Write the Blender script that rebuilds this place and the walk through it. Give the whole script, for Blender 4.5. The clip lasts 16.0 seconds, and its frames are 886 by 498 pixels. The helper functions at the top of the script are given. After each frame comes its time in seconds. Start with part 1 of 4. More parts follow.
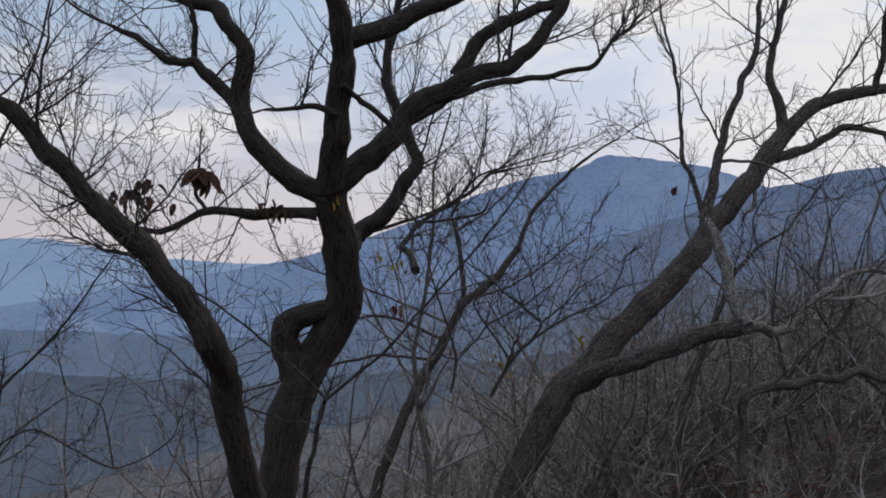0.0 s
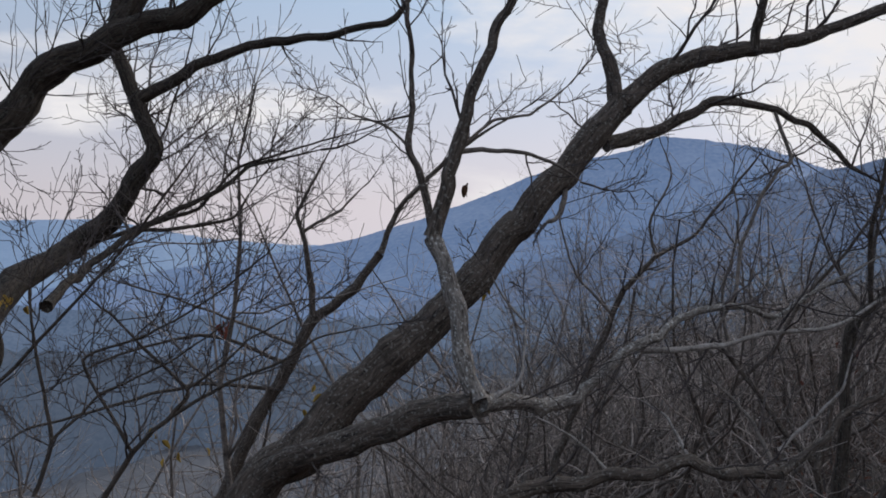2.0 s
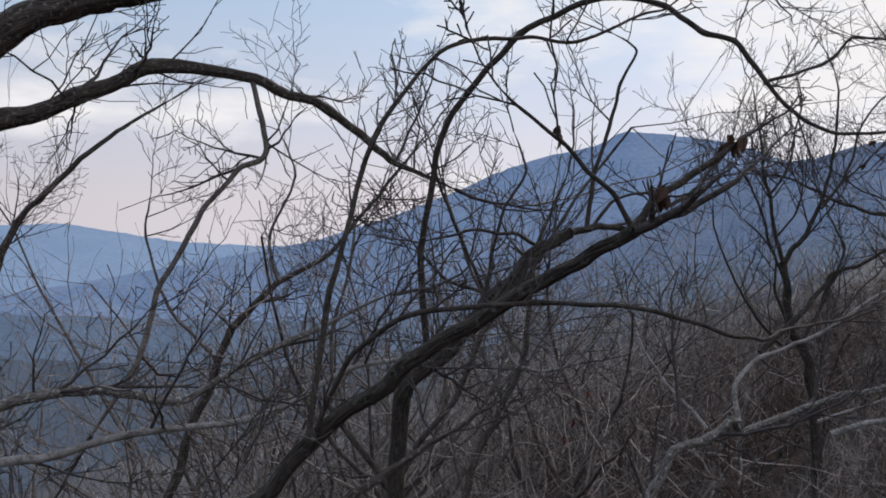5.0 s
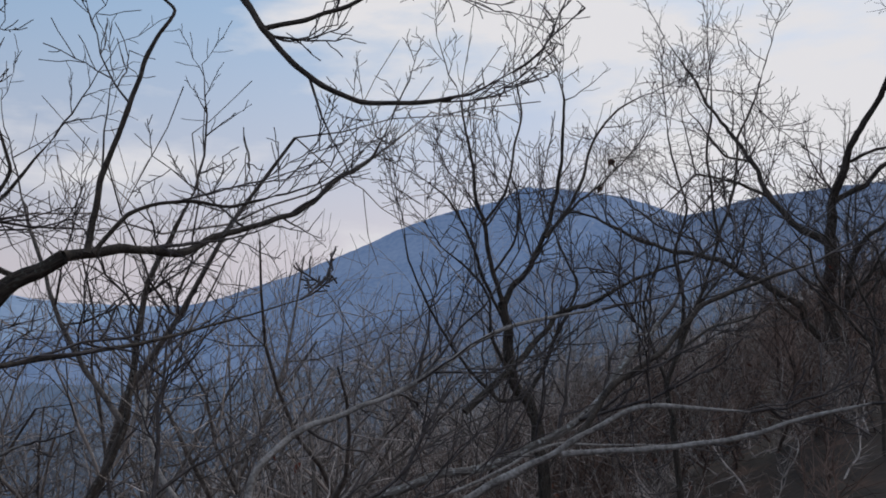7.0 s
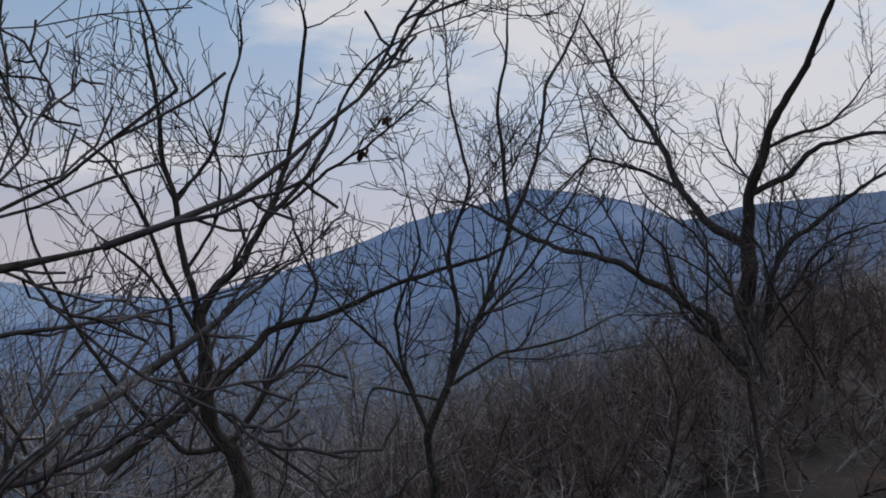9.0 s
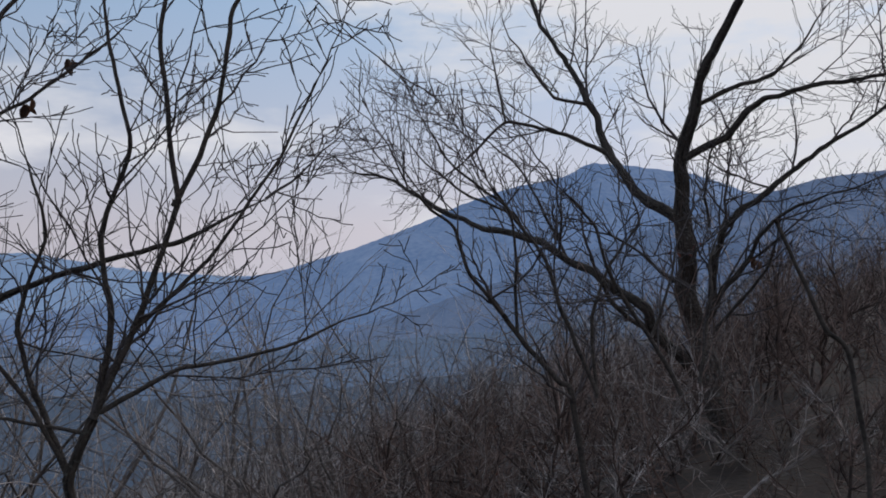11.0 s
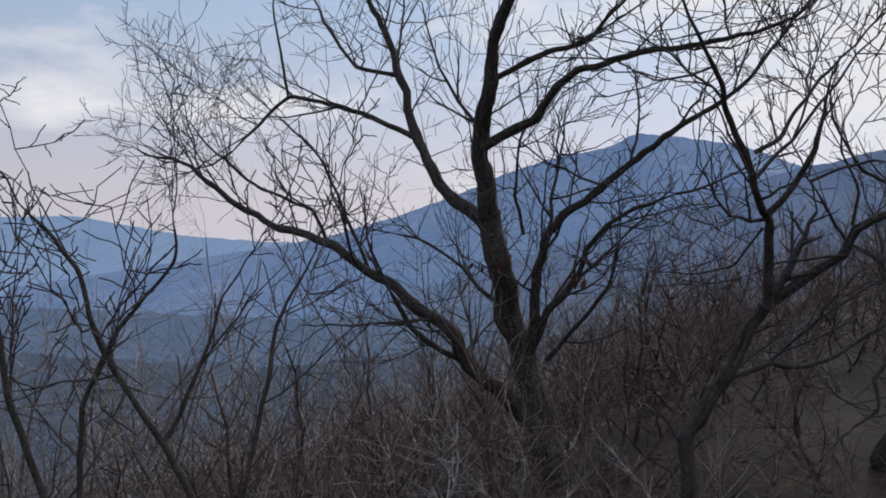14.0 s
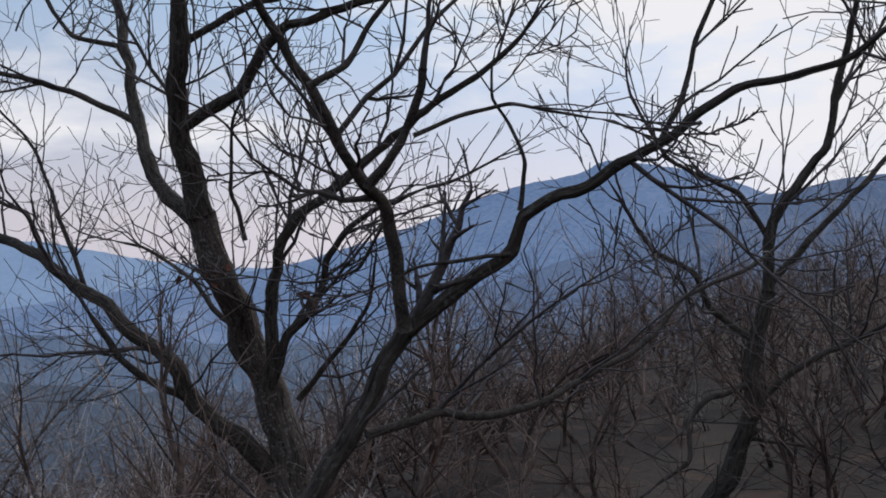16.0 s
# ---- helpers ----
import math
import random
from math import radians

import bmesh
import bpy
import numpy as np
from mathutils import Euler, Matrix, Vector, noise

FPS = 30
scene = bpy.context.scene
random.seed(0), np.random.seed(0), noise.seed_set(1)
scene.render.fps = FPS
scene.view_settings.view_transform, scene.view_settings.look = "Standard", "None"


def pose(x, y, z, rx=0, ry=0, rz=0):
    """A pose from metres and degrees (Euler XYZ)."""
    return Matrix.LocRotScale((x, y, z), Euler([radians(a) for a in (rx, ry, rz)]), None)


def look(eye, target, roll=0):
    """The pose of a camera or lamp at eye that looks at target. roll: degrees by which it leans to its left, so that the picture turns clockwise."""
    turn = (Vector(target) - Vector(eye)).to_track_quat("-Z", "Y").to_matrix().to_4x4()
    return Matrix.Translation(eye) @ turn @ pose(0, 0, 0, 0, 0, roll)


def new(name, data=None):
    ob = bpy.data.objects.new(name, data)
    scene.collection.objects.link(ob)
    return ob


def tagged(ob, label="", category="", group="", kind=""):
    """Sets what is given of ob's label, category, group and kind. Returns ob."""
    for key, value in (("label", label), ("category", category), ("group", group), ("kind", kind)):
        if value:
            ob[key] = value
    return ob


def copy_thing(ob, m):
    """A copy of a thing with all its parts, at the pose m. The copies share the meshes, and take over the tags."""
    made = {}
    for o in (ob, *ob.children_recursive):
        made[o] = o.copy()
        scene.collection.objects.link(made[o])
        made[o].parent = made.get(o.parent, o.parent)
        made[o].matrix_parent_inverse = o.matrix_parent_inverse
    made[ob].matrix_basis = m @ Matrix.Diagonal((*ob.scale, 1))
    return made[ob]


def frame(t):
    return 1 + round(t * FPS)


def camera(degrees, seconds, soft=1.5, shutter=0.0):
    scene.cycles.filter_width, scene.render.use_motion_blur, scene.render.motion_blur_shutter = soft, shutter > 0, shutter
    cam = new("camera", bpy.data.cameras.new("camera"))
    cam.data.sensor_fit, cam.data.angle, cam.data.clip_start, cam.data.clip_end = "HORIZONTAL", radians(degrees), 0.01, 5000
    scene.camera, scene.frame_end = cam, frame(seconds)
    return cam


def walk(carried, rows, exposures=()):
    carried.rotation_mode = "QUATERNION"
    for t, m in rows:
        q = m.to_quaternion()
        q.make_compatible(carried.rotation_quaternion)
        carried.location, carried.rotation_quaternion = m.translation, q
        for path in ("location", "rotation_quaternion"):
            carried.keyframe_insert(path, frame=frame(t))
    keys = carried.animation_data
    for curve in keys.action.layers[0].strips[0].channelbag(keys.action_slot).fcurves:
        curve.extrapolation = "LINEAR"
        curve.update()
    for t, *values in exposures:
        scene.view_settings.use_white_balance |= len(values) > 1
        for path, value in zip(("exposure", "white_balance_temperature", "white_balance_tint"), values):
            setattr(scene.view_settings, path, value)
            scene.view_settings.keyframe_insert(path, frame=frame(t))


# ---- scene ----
cam = camera(50.5, 16.0, soft=1.8)
PATH = [
    (0, (-0.662, -1.970, 1.543), (-0.662, 0.030, 1.540), 0.3),
    (0.5, (-0.136, -1.422, 1.618), (-0.095, 0.577, 1.596), 0.2),
    (1, (0.609, -0.981, 1.742), (0.620, 1.019, 1.711), 0.4),
    (1.5, (1.105, -0.463, 1.753), (1.059, 1.536, 1.726), 0.6),
    (2, (1.617, 0.406, 1.812), (1.505, 2.402, 1.770), 0.5),
    (2.5, (2.048, 0.834, 1.896), (1.906, 2.828, 1.826), 0.5),
    (3, (2.471, 1.150, 1.987), (2.376, 3.146, 1.907), -0.2),
    (3.5, (2.780, 1.551, 1.975), (2.730, 3.548, 1.876), -0.7),
    (6, (5.492, 3.197, 1.940), (5.452, 5.197, 1.945), -0.3),
    (6.5, (5.779, 3.468, 1.860), (5.834, 5.467, 1.889), -0.3),
    (7, (6.036, 3.909, 1.808), (6.195, 5.902, 1.878), -1.4),
    (7.5, (6.284, 4.356, 1.791), (6.465, 6.346, 1.875), -1.1),
    (8, (6.759, 4.691, 1.755), (6.940, 6.681, 1.843), -0.4),
    (8.5, (7.339, 5.153, 1.772), (7.518, 7.144, 1.842), 0.6),
    (9, (7.637, 5.586, 1.806), (7.800, 7.578, 1.873), 0.1),
    (9.5, (8.002, 5.966, 1.854), (8.132, 7.961, 1.906), -0.5),
    (10, (8.332, 6.287, 1.847), (8.417, 8.285, 1.885), -0.6),
    (12.5, (10.284, 7.237, 1.949), (10.188, 9.235, 1.937), 0.1),
    (13, (10.478, 7.642, 2.105), (10.339, 9.637, 2.076), 0.1),
    (13.5, (10.687, 7.889, 2.127), (10.566, 9.885, 2.079), 0.5),
    (14, (10.959, 8.128, 2.114), (10.886, 10.126, 2.066), 0.5),
    (14.5, (11.206, 8.394, 2.091), (11.170, 10.394, 2.053), 0.5),
    (15, (11.602, 8.690, 2.051), (11.568, 10.689, 2.032), 0.2),
    (15.5, (11.921, 8.910, 2.050), (11.901, 10.910, 2.047), 0.3),
    (16, (12.181, 9.319, 2.021), (12.169, 11.319, 2.029), 0.6),
]
walk(cam, [(t, look(eye, target, roll)) for t, eye, target, roll in PATH], exposures=[(0, 0.02, 6500, 10), (2, 0.08, 6500, 10), (3.5, 0.27, 6500, 10), (6, 0.05, 6450, 10), (7, -0.1, 6350, 10), (8, -0.32, 6250, 10),
           (9, -0.28, 6200, 10), (10, -0.21, 6200, 10), (12.5, -0.06, 6200, 10), (14, 0.0, 6250, 10), (16, 0.1, 6300, 10)])

# ---- world and light ----
SUN_ELEVATION, SUN_TURN = 26.0, 28.0
world = bpy.data.worlds.new("sky")
scene.world = world
world.use_nodes = True
wn = world.node_tree.nodes
wl = world.node_tree.links
wn.clear()


def wnode(kind, **values):
    n = wn.new(kind)
    for key, value in values.items():
        n.inputs[key].default_value = value
    return n


sky = wn.new("ShaderNodeTexSky")
sky.sky_type, sky.sun_disc = "NISHITA", False
sky.sun_elevation, sky.sun_rotation = radians(SUN_ELEVATION), radians(SUN_TURN)
sky.air_density, sky.dust_density, sky.ozone_density = 1.0, 0.8, 1.5
coords = wn.new("ShaderNodeTexCoord")
split = wn.new("ShaderNodeSeparateXYZ")
wl.new(coords.outputs["Generated"], split.inputs[0])
stretch = wn.new("ShaderNodeMapping")
stretch.inputs["Scale"].default_value = (1.0, 1.0, 3.2)
stretch.inputs["Location"].default_value = (0.35, 0.0, 0.25)
wl.new(coords.outputs["Generated"], stretch.inputs[0])
clouds = wnode("ShaderNodeTexNoise", Scale=2.6, Detail=7.0, Roughness=0.55)
wl.new(stretch.outputs[0], clouds.inputs["Vector"])
cover = wn.new("ShaderNodeValToRGB")
cover.color_ramp.elements[0].position, cover.color_ramp.elements[1].position = 0.49, 0.62
towards_sun = wnode("ShaderNodeMath")
towards_sun.operation = "MULTIPLY_ADD"
towards_sun.inputs[1].default_value = 0.11
wl.new(split.outputs["X"], towards_sun.inputs[0])
wl.new(clouds.outputs["Fac"], towards_sun.inputs[2])
wl.new(towards_sun.outputs[0], cover.inputs[0])
# a pale veil thickens towards the horizon
veil = wn.new("ShaderNodeValToRGB")
veil.color_ramp.elements[0].position, veil.color_ramp.elements[1].position = 0.0, 0.36
veil.color_ramp.elements[0].color, veil.color_ramp.elements[1].color = (0.95, 0.95, 0.95, 1), (0.72, 0.72, 0.72, 1)
wl.new(split.outputs["Z"], veil.inputs[0])
veil_colour = wn.new("ShaderNodeValToRGB")
veil_colour.color_ramp.elements[0].position, veil_colour.color_ramp.elements[1].position = 0.03, 0.3
veil_colour.color_ramp.elements[0].color, veil_colour.color_ramp.elements[1].color = (0.74, 0.69, 0.75, 1), (0.46, 0.66, 0.92, 1)
wl.new(split.outputs["Z"], veil_colour.inputs[0])
# the veil glows more on the sun's side
glow = wnode("ShaderNodeMapRange")
for key, value in (("From Min", -0.45), ("From Max", 0.45), ("To Min", 0.80), ("To Max", 1.08)):
    glow.inputs[key].default_value = value
wl.new(split.outputs["X"], glow.inputs[0])
veil_lit = wnode("ShaderNodeVectorMath")
veil_lit.operation = "SCALE"
wl.new(veil_colour.outputs[0], veil_lit.inputs[0])
wl.new(glow.outputs[0], veil_lit.inputs["Scale"])
gain = wnode("ShaderNodeVectorMath")
gain.operation = "SCALE"
gain.inputs["Scale"].default_value = 0.05
wl.new(sky.outputs[0], gain.inputs[0])
blend = wn.new("ShaderNodeMix")
blend.data_type = "RGBA"
wl.new(veil.outputs[0], blend.inputs["Factor"])
wl.new(gain.outputs[0], blend.inputs["A"])
wl.new(veil_lit.outputs[0], blend.inputs["B"])
cloudy = wn.new("ShaderNodeMix")
cloudy.data_type = "RGBA"
wl.new(cover.outputs[0], cloudy.inputs["Factor"])
wl.new(blend.outputs["Result"], cloudy.inputs["A"])
cloudy.inputs["B"].default_value = (0.82, 0.80, 0.81, 1)
back = wn.new("ShaderNodeBackground")
wl.new(cloudy.outputs["Result"], back.inputs[0])
back.inputs[1].default_value = 1.0
wout = wn.new("ShaderNodeOutputWorld")
wl.new(back.outputs[0], wout.inputs[0])

sun = new("sun", bpy.data.lights.new("sun", "SUN"))
sun.data.energy, sun.data.angle, sun.data.color = 0.9, radians(12), (1.0, 0.93, 0.84)
sun_from = Vector((math.sin(radians(SUN_TURN)) * math.cos(radians(SUN_ELEVATION)),
                   math.cos(radians(SUN_TURN)) * math.cos(radians(SUN_ELEVATION)), math.sin(radians(SUN_ELEVATION))))
sun.matrix_world = look(sun_from * 50, (0, 0, 0))


# ---- materials ----
def material(name, low, high, scale, uv=False, rough=0.9, stretch_z=1.0, bump=0.4, fine=6.0, spots=None, haze_glow=None, vary=0.0, island=0.0):
    m = bpy.data.materials.new(name)
    m.use_nodes = True
    nodes, links = m.node_tree.nodes, m.node_tree.links
    shader = nodes["Principled BSDF"]
    shader.inputs["Roughness"].default_value = rough
    shader.inputs["Specular IOR Level"].default_value = 0.25
    where = nodes.new("ShaderNodeTexCoord")
    mapping = nodes.new("ShaderNodeMapping")
    mapping.inputs["Scale"].default_value = (1, stretch_z, 1) if uv else (1, 1, stretch_z)
    links.new(where.outputs["UV" if uv else "Object"], mapping.inputs[0])
    big = nodes.new("ShaderNodeTexNoise")
    big.inputs["Scale"].default_value, big.inputs["Detail"].default_value = scale, 5
    small = nodes.new("ShaderNodeTexNoise")
    small.inputs["Scale"].default_value, small.inputs["Detail"].default_value = scale * fine, 6
    for n in (big, small):
        links.new(mapping.outputs[0], n.inputs["Vector"])
    both = nodes.new("ShaderNodeMath")
    both.operation = "MULTIPLY_ADD"
    both.inputs[1].default_value = 0.55
    links.new(small.outputs["Fac"], both.inputs[0])
    half = nodes.new("ShaderNodeMath")
    half.operation = "MULTIPLY"
    half.inputs[1].default_value = 0.45
    links.new(big.outputs["Fac"], half.inputs[0])
    links.new(half.outputs[0], both.inputs[2])
    ramp = nodes.new("ShaderNodeValToRGB")
    ramp.color_ramp.elements[0].position, ramp.color_ramp.elements[1].position = 0.36, 0.66
    ramp.color_ramp.elements[0].color, ramp.color_ramp.elements[1].color = (*low, 1), (*high, 1)
    links.new(both.outputs[0], ramp.inputs[0])
    colour = ramp.outputs[0]
    if spots:
        patch = nodes.new("ShaderNodeTexNoise")
        patch.inputs["Scale"].default_value, patch.inputs["Detail"].default_value = scale * 1.7, 8
        links.new(where.outputs["Object"], patch.inputs["Vector"])
        edge = nodes.new("ShaderNodeValToRGB")
        edge.color_ramp.elements[0].position, edge.color_ramp.elements[1].position = 0.56, 0.66
        links.new(patch.outputs["Fac"], edge.inputs[0])
        mix = nodes.new("ShaderNodeMix")
        mix.data_type = "RGBA"
        links.new(edge.outputs[0], mix.inputs["Factor"])
        links.new(colour, mix.inputs["A"])
        mix.inputs["B"].default_value = (*spots, 1)
        colour = mix.outputs["Result"]
    if island:
        each = nodes.new("ShaderNodeNewGeometry")
        tone = nodes.new("ShaderNodeHueSaturation")
        reach = nodes.new("ShaderNodeMapRange")
        reach.inputs["To Min"].default_value, reach.inputs["To Max"].default_value = 1 - island, 1 + island
        links.new(each.outputs["Random Per Island"], reach.inputs[0])
        links.new(reach.outputs[0], tone.inputs["Value"])
        links.new(colour, tone.inputs["Color"])
        colour = tone.outputs[0]
    if vary:
        one = nodes.new("ShaderNodeObjectInfo")
        hue = nodes.new("ShaderNodeHueSaturation")
        span = nodes.new("ShaderNodeMapRange")
        span.inputs["To Min"].default_value, span.inputs["To Max"].default_value = 1 - vary, 1 + vary
        links.new(one.outputs["Random"], span.inputs[0])
        links.new(span.outputs[0], hue.inputs["Value"])
        links.new(colour, hue.inputs["Color"])
        colour = hue.outputs[0]
    links.new(colour, shader.inputs["Base Color"])
    if bump:
        relief = nodes.new("ShaderNodeBump")
        relief.inputs["Strength"].default_value, relief.inputs["Distance"].default_value = bump, 0.02
        links.new(both.outputs[0], relief.inputs["Height"])
        links.new(relief.outputs[0], shader.inputs["Normal"])
    # distance haze is put in as an even emission of the surface
    if haze_glow:
        shader.inputs["Emission Color"].default_value = (*haze_glow, 1)
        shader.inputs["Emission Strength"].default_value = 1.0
    return m


bark_dark = material("bark_dark", (0.010, 0.008, 0.007), (0.115, 0.088, 0.072), 38, uv=True, stretch_z=0.14, bump=1.0, fine=3, spots=(0.10, 0.095, 0.08))
bark_grey = material("bark_grey", (0.018, 0.014, 0.012), (0.175, 0.135, 0.112), 34, uv=True, stretch_z=0.13, bump=1.0, fine=3, spots=(0.22, 0.20, 0.18))
bark_pale = material("bark_pale", (0.035, 0.027, 0.024), (0.34, 0.295, 0.265), 40, uv=True, stretch_z=0.25, bump=0.7, fine=3, spots=(0.46, 0.44, 0.42))
thin_dark = material("thin_bark_dark", (0.025, 0.02, 0.017), (0.11, 0.085, 0.07), 20, bump=0.4)
thin_grey = material("thin_bark_grey", (0.06, 0.048, 0.042), (0.26, 0.215, 0.19), 18, bump=0.4)
thin_pale = material("thin_bark_pale", (0.12, 0.10, 0.09), (0.44, 0.39, 0.36), 18, bump=0.4)
mat_thin = {"bark_dark": thin_dark, "bark_grey": thin_grey, "bark_pale": thin_pale}
twig_dark = material("twig_dark", (0.04, 0.032, 0.03), (0.13, 0.105, 0.10), 9, bump=0)
# tone differs at random per twig; the pale end paints in sunlit stems
twig_brush = material("twig_brush", (0.12, 0.095, 0.085), (0.46, 0.385, 0.345), 3, bump=0, vary=0.35, island=0.6)
# brown twigs darkened further, with the shade of the slope ahead in their colour
twig_shaded = material("twig_shaded", (0.034, 0.022, 0.018), (0.195, 0.130, 0.105), 3, bump=0, vary=0.3, island=0.7)
leaf_brown = material("leaf_brown", (0.05, 0.025, 0.015), (0.17, 0.085, 0.05), 30, bump=0.2, rough=0.7, vary=0.4)
leaf_yellow = material("leaf_yellow", (0.30, 0.17, 0.03), (0.50, 0.34, 0.07), 30, bump=0.2, rough=0.7, vary=0.3)
leaf_russet = material("leaf_russet", (0.07, 0.028, 0.018), (0.20, 0.085, 0.055), 2, bump=0, rough=0.8, island=0.5)
leaf_red = material("leaf_red", (0.12, 0.03, 0.02), (0.25, 0.07, 0.04), 30, bump=0.2, rough=0.7, vary=0.3)
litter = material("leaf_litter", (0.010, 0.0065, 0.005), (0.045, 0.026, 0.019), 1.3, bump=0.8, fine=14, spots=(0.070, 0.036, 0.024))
# far woods: brown-grey base, with the blue haze painted in as glow
hazy_wood = material("hazy_woodland", (0.04, 0.035, 0.035), (0.13, 0.11, 0.10), 0.05, bump=0, fine=12, haze_glow=(0.020, 0.027, 0.040))
mountain_wood = material("mountain_woodland", (0.03, 0.03, 0.035), (0.12, 0.11, 0.105), 0.012, bump=0, fine=9, haze_glow=(0.085, 0.140, 0.262))
ridge_wood = material("ridge_woodland", (0.03, 0.03, 0.035), (0.11, 0.10, 0.10), 0.02, bump=0, fine=9, haze_glow=(0.06, 0.095, 0.175))
spur_wood = material("spur_woodland", (0.02, 0.02, 0.022), (0.09, 0.085, 0.085), 0.05, bump=0, fine=9, haze_glow=(0.070, 0.106, 0.175))
near_wood = material("near_woodland", (0.02, 0.018, 0.018), (0.09, 0.08, 0.078), 0.09, bump=0, fine=9, haze_glow=(0.047, 0.068, 0.105))
far_wood = material("far_woodland", (0.05, 0.05, 0.05), (0.10, 0.10, 0.10), 0.01, bump=0, fine=9, haze_glow=(0.135, 0.21, 0.35))


# ---- ground and distance ----
def plan(x, y):
    """Metres along the path from its start, and out over the slope from it."""
    dx, dy = x + 0.65, y + 1.85
    return 0.714 * dx + 0.70 * dy, -0.70 * dx + 0.714 * dy


def ground_height(x, y):
    s, n = plan(x, y)
    z = 0.027 * max(-5.0, min(s, 40.0))
    out = n - 0.33 * max(0.0, s - 14.0)
    if out > 0.9:
        z -= 0.45 * (out - 0.9) if out < 60 else 26.6 + 0.25 * (out - 60)
    elif out < -1.0:
        z += 0.25 * min(-1.0 - out, 60.0)
    z = max(z, -190.0)
    bumps = noise.noise(Vector((x * 0.35, y * 0.35, 1.0))) * 0.16 + noise.noise(Vector((x * 0.05, y * 0.05, 4.0))) * min(6.0, 0.02 * abs(out) ** 1.3)
    if abs(n) < 1.2 and s < 30:
        bumps *= 0.3
    return z + bumps


def grid_mesh(name, columns, rows, place):
    verts = [place(u, v) for v in rows for u in columns]
    w = len(columns)
    faces = [(j * w + i, j * w + i + 1, (j + 1) * w + i + 1, (j + 1) * w + i)
             for j in range(len(rows) - 1) for i in range(w - 1)]
    me = bpy.data.meshes.new(name)
    me.from_pydata(verts, [], faces)
    me.polygons.foreach_set("use_smooth", [True] * len(faces))
    return me


def spread(near, far, count):
    """Steps that grow with distance."""
    return [near * ((far / near) ** (k / (count - 1))) for k in range(count)]


steps = spread(0.4, 3500, 110)
axis_x = [5 - d for d in reversed(steps)] + [5 + d for d in steps]
axis_y = [6 - d for d in reversed(steps)] + [6 + d for d in steps]
me = grid_mesh("ground", axis_x, axis_y, lambda x, y: (x, y, ground_height(x, y)))
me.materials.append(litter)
# ground beyond 75 m glows faintly in place of real haze
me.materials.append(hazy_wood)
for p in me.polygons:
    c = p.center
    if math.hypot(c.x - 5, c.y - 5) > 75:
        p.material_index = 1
tagged(new("ground", me), "steep slope of brown leaf litter falling into a hazy valley", "ground", kind="structure")


def ridge(name, label, profile, distance, depth, mat, rough_px, seed):
    """A wooded mountain flank: its crest follows a profile of (run, rise) per unit of distance."""
    xs = np.linspace(profile[0][0], profile[-1][0], 260)
    zs = np.interp(xs, [q[0] for q in profile], [q[1] for q in profile])
    def place(i, v):
        x = float(xs[i])
        crest = float(zs[i]) * distance + 1.8 + noise.fractal(Vector((x * 90, seed, 0)), 1.0, 2.0, 4) * rough_px
        spur = noise.fractal(Vector((x * 9, v * 1.2, seed)), 1.0, 2.0, 6)
        z = crest + (-200 - crest) * v ** 0.9 + spur * 60 * min(1.0, 5 * v)
        y = distance - depth * v + spur * depth * 0.3 * v
        return (5 + x * distance, 4 + y, z if v > 0 else crest)
    me = grid_mesh(name, range(260), [k / 40 for k in range(41)], place)
    me.materials.append(mat)
    return tagged(new(name, me), label, "mountain", kind="structure")


# the blue of these flanks is haze emitted by their own materials
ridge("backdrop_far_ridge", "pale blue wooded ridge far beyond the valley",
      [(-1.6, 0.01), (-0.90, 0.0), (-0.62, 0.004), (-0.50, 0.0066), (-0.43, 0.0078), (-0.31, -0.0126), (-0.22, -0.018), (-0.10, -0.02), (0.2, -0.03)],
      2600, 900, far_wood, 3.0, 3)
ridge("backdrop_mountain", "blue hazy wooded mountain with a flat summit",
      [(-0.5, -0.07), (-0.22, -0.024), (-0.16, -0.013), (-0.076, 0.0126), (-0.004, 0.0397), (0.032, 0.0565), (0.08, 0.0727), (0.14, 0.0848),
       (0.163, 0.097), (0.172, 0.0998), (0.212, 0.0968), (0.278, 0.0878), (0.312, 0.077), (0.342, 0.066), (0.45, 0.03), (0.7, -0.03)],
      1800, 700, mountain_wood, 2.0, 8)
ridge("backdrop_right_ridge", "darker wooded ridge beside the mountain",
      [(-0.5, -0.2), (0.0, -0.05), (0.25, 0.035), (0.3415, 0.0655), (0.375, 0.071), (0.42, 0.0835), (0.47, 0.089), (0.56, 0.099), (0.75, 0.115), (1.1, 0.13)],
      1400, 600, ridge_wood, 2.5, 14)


# spurs added below the mountain; their haze emission steps the tone down
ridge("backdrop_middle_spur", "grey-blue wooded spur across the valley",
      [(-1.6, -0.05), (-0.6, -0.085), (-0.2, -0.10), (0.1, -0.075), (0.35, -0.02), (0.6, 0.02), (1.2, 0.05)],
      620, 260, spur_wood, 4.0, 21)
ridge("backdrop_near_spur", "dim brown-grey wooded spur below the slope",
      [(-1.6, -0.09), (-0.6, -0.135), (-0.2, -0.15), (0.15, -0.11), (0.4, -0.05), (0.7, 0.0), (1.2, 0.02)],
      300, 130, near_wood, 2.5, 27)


# ---- wood: tubes, twigs, limbs ----
rng = random.Random(11)


SIDES = 20


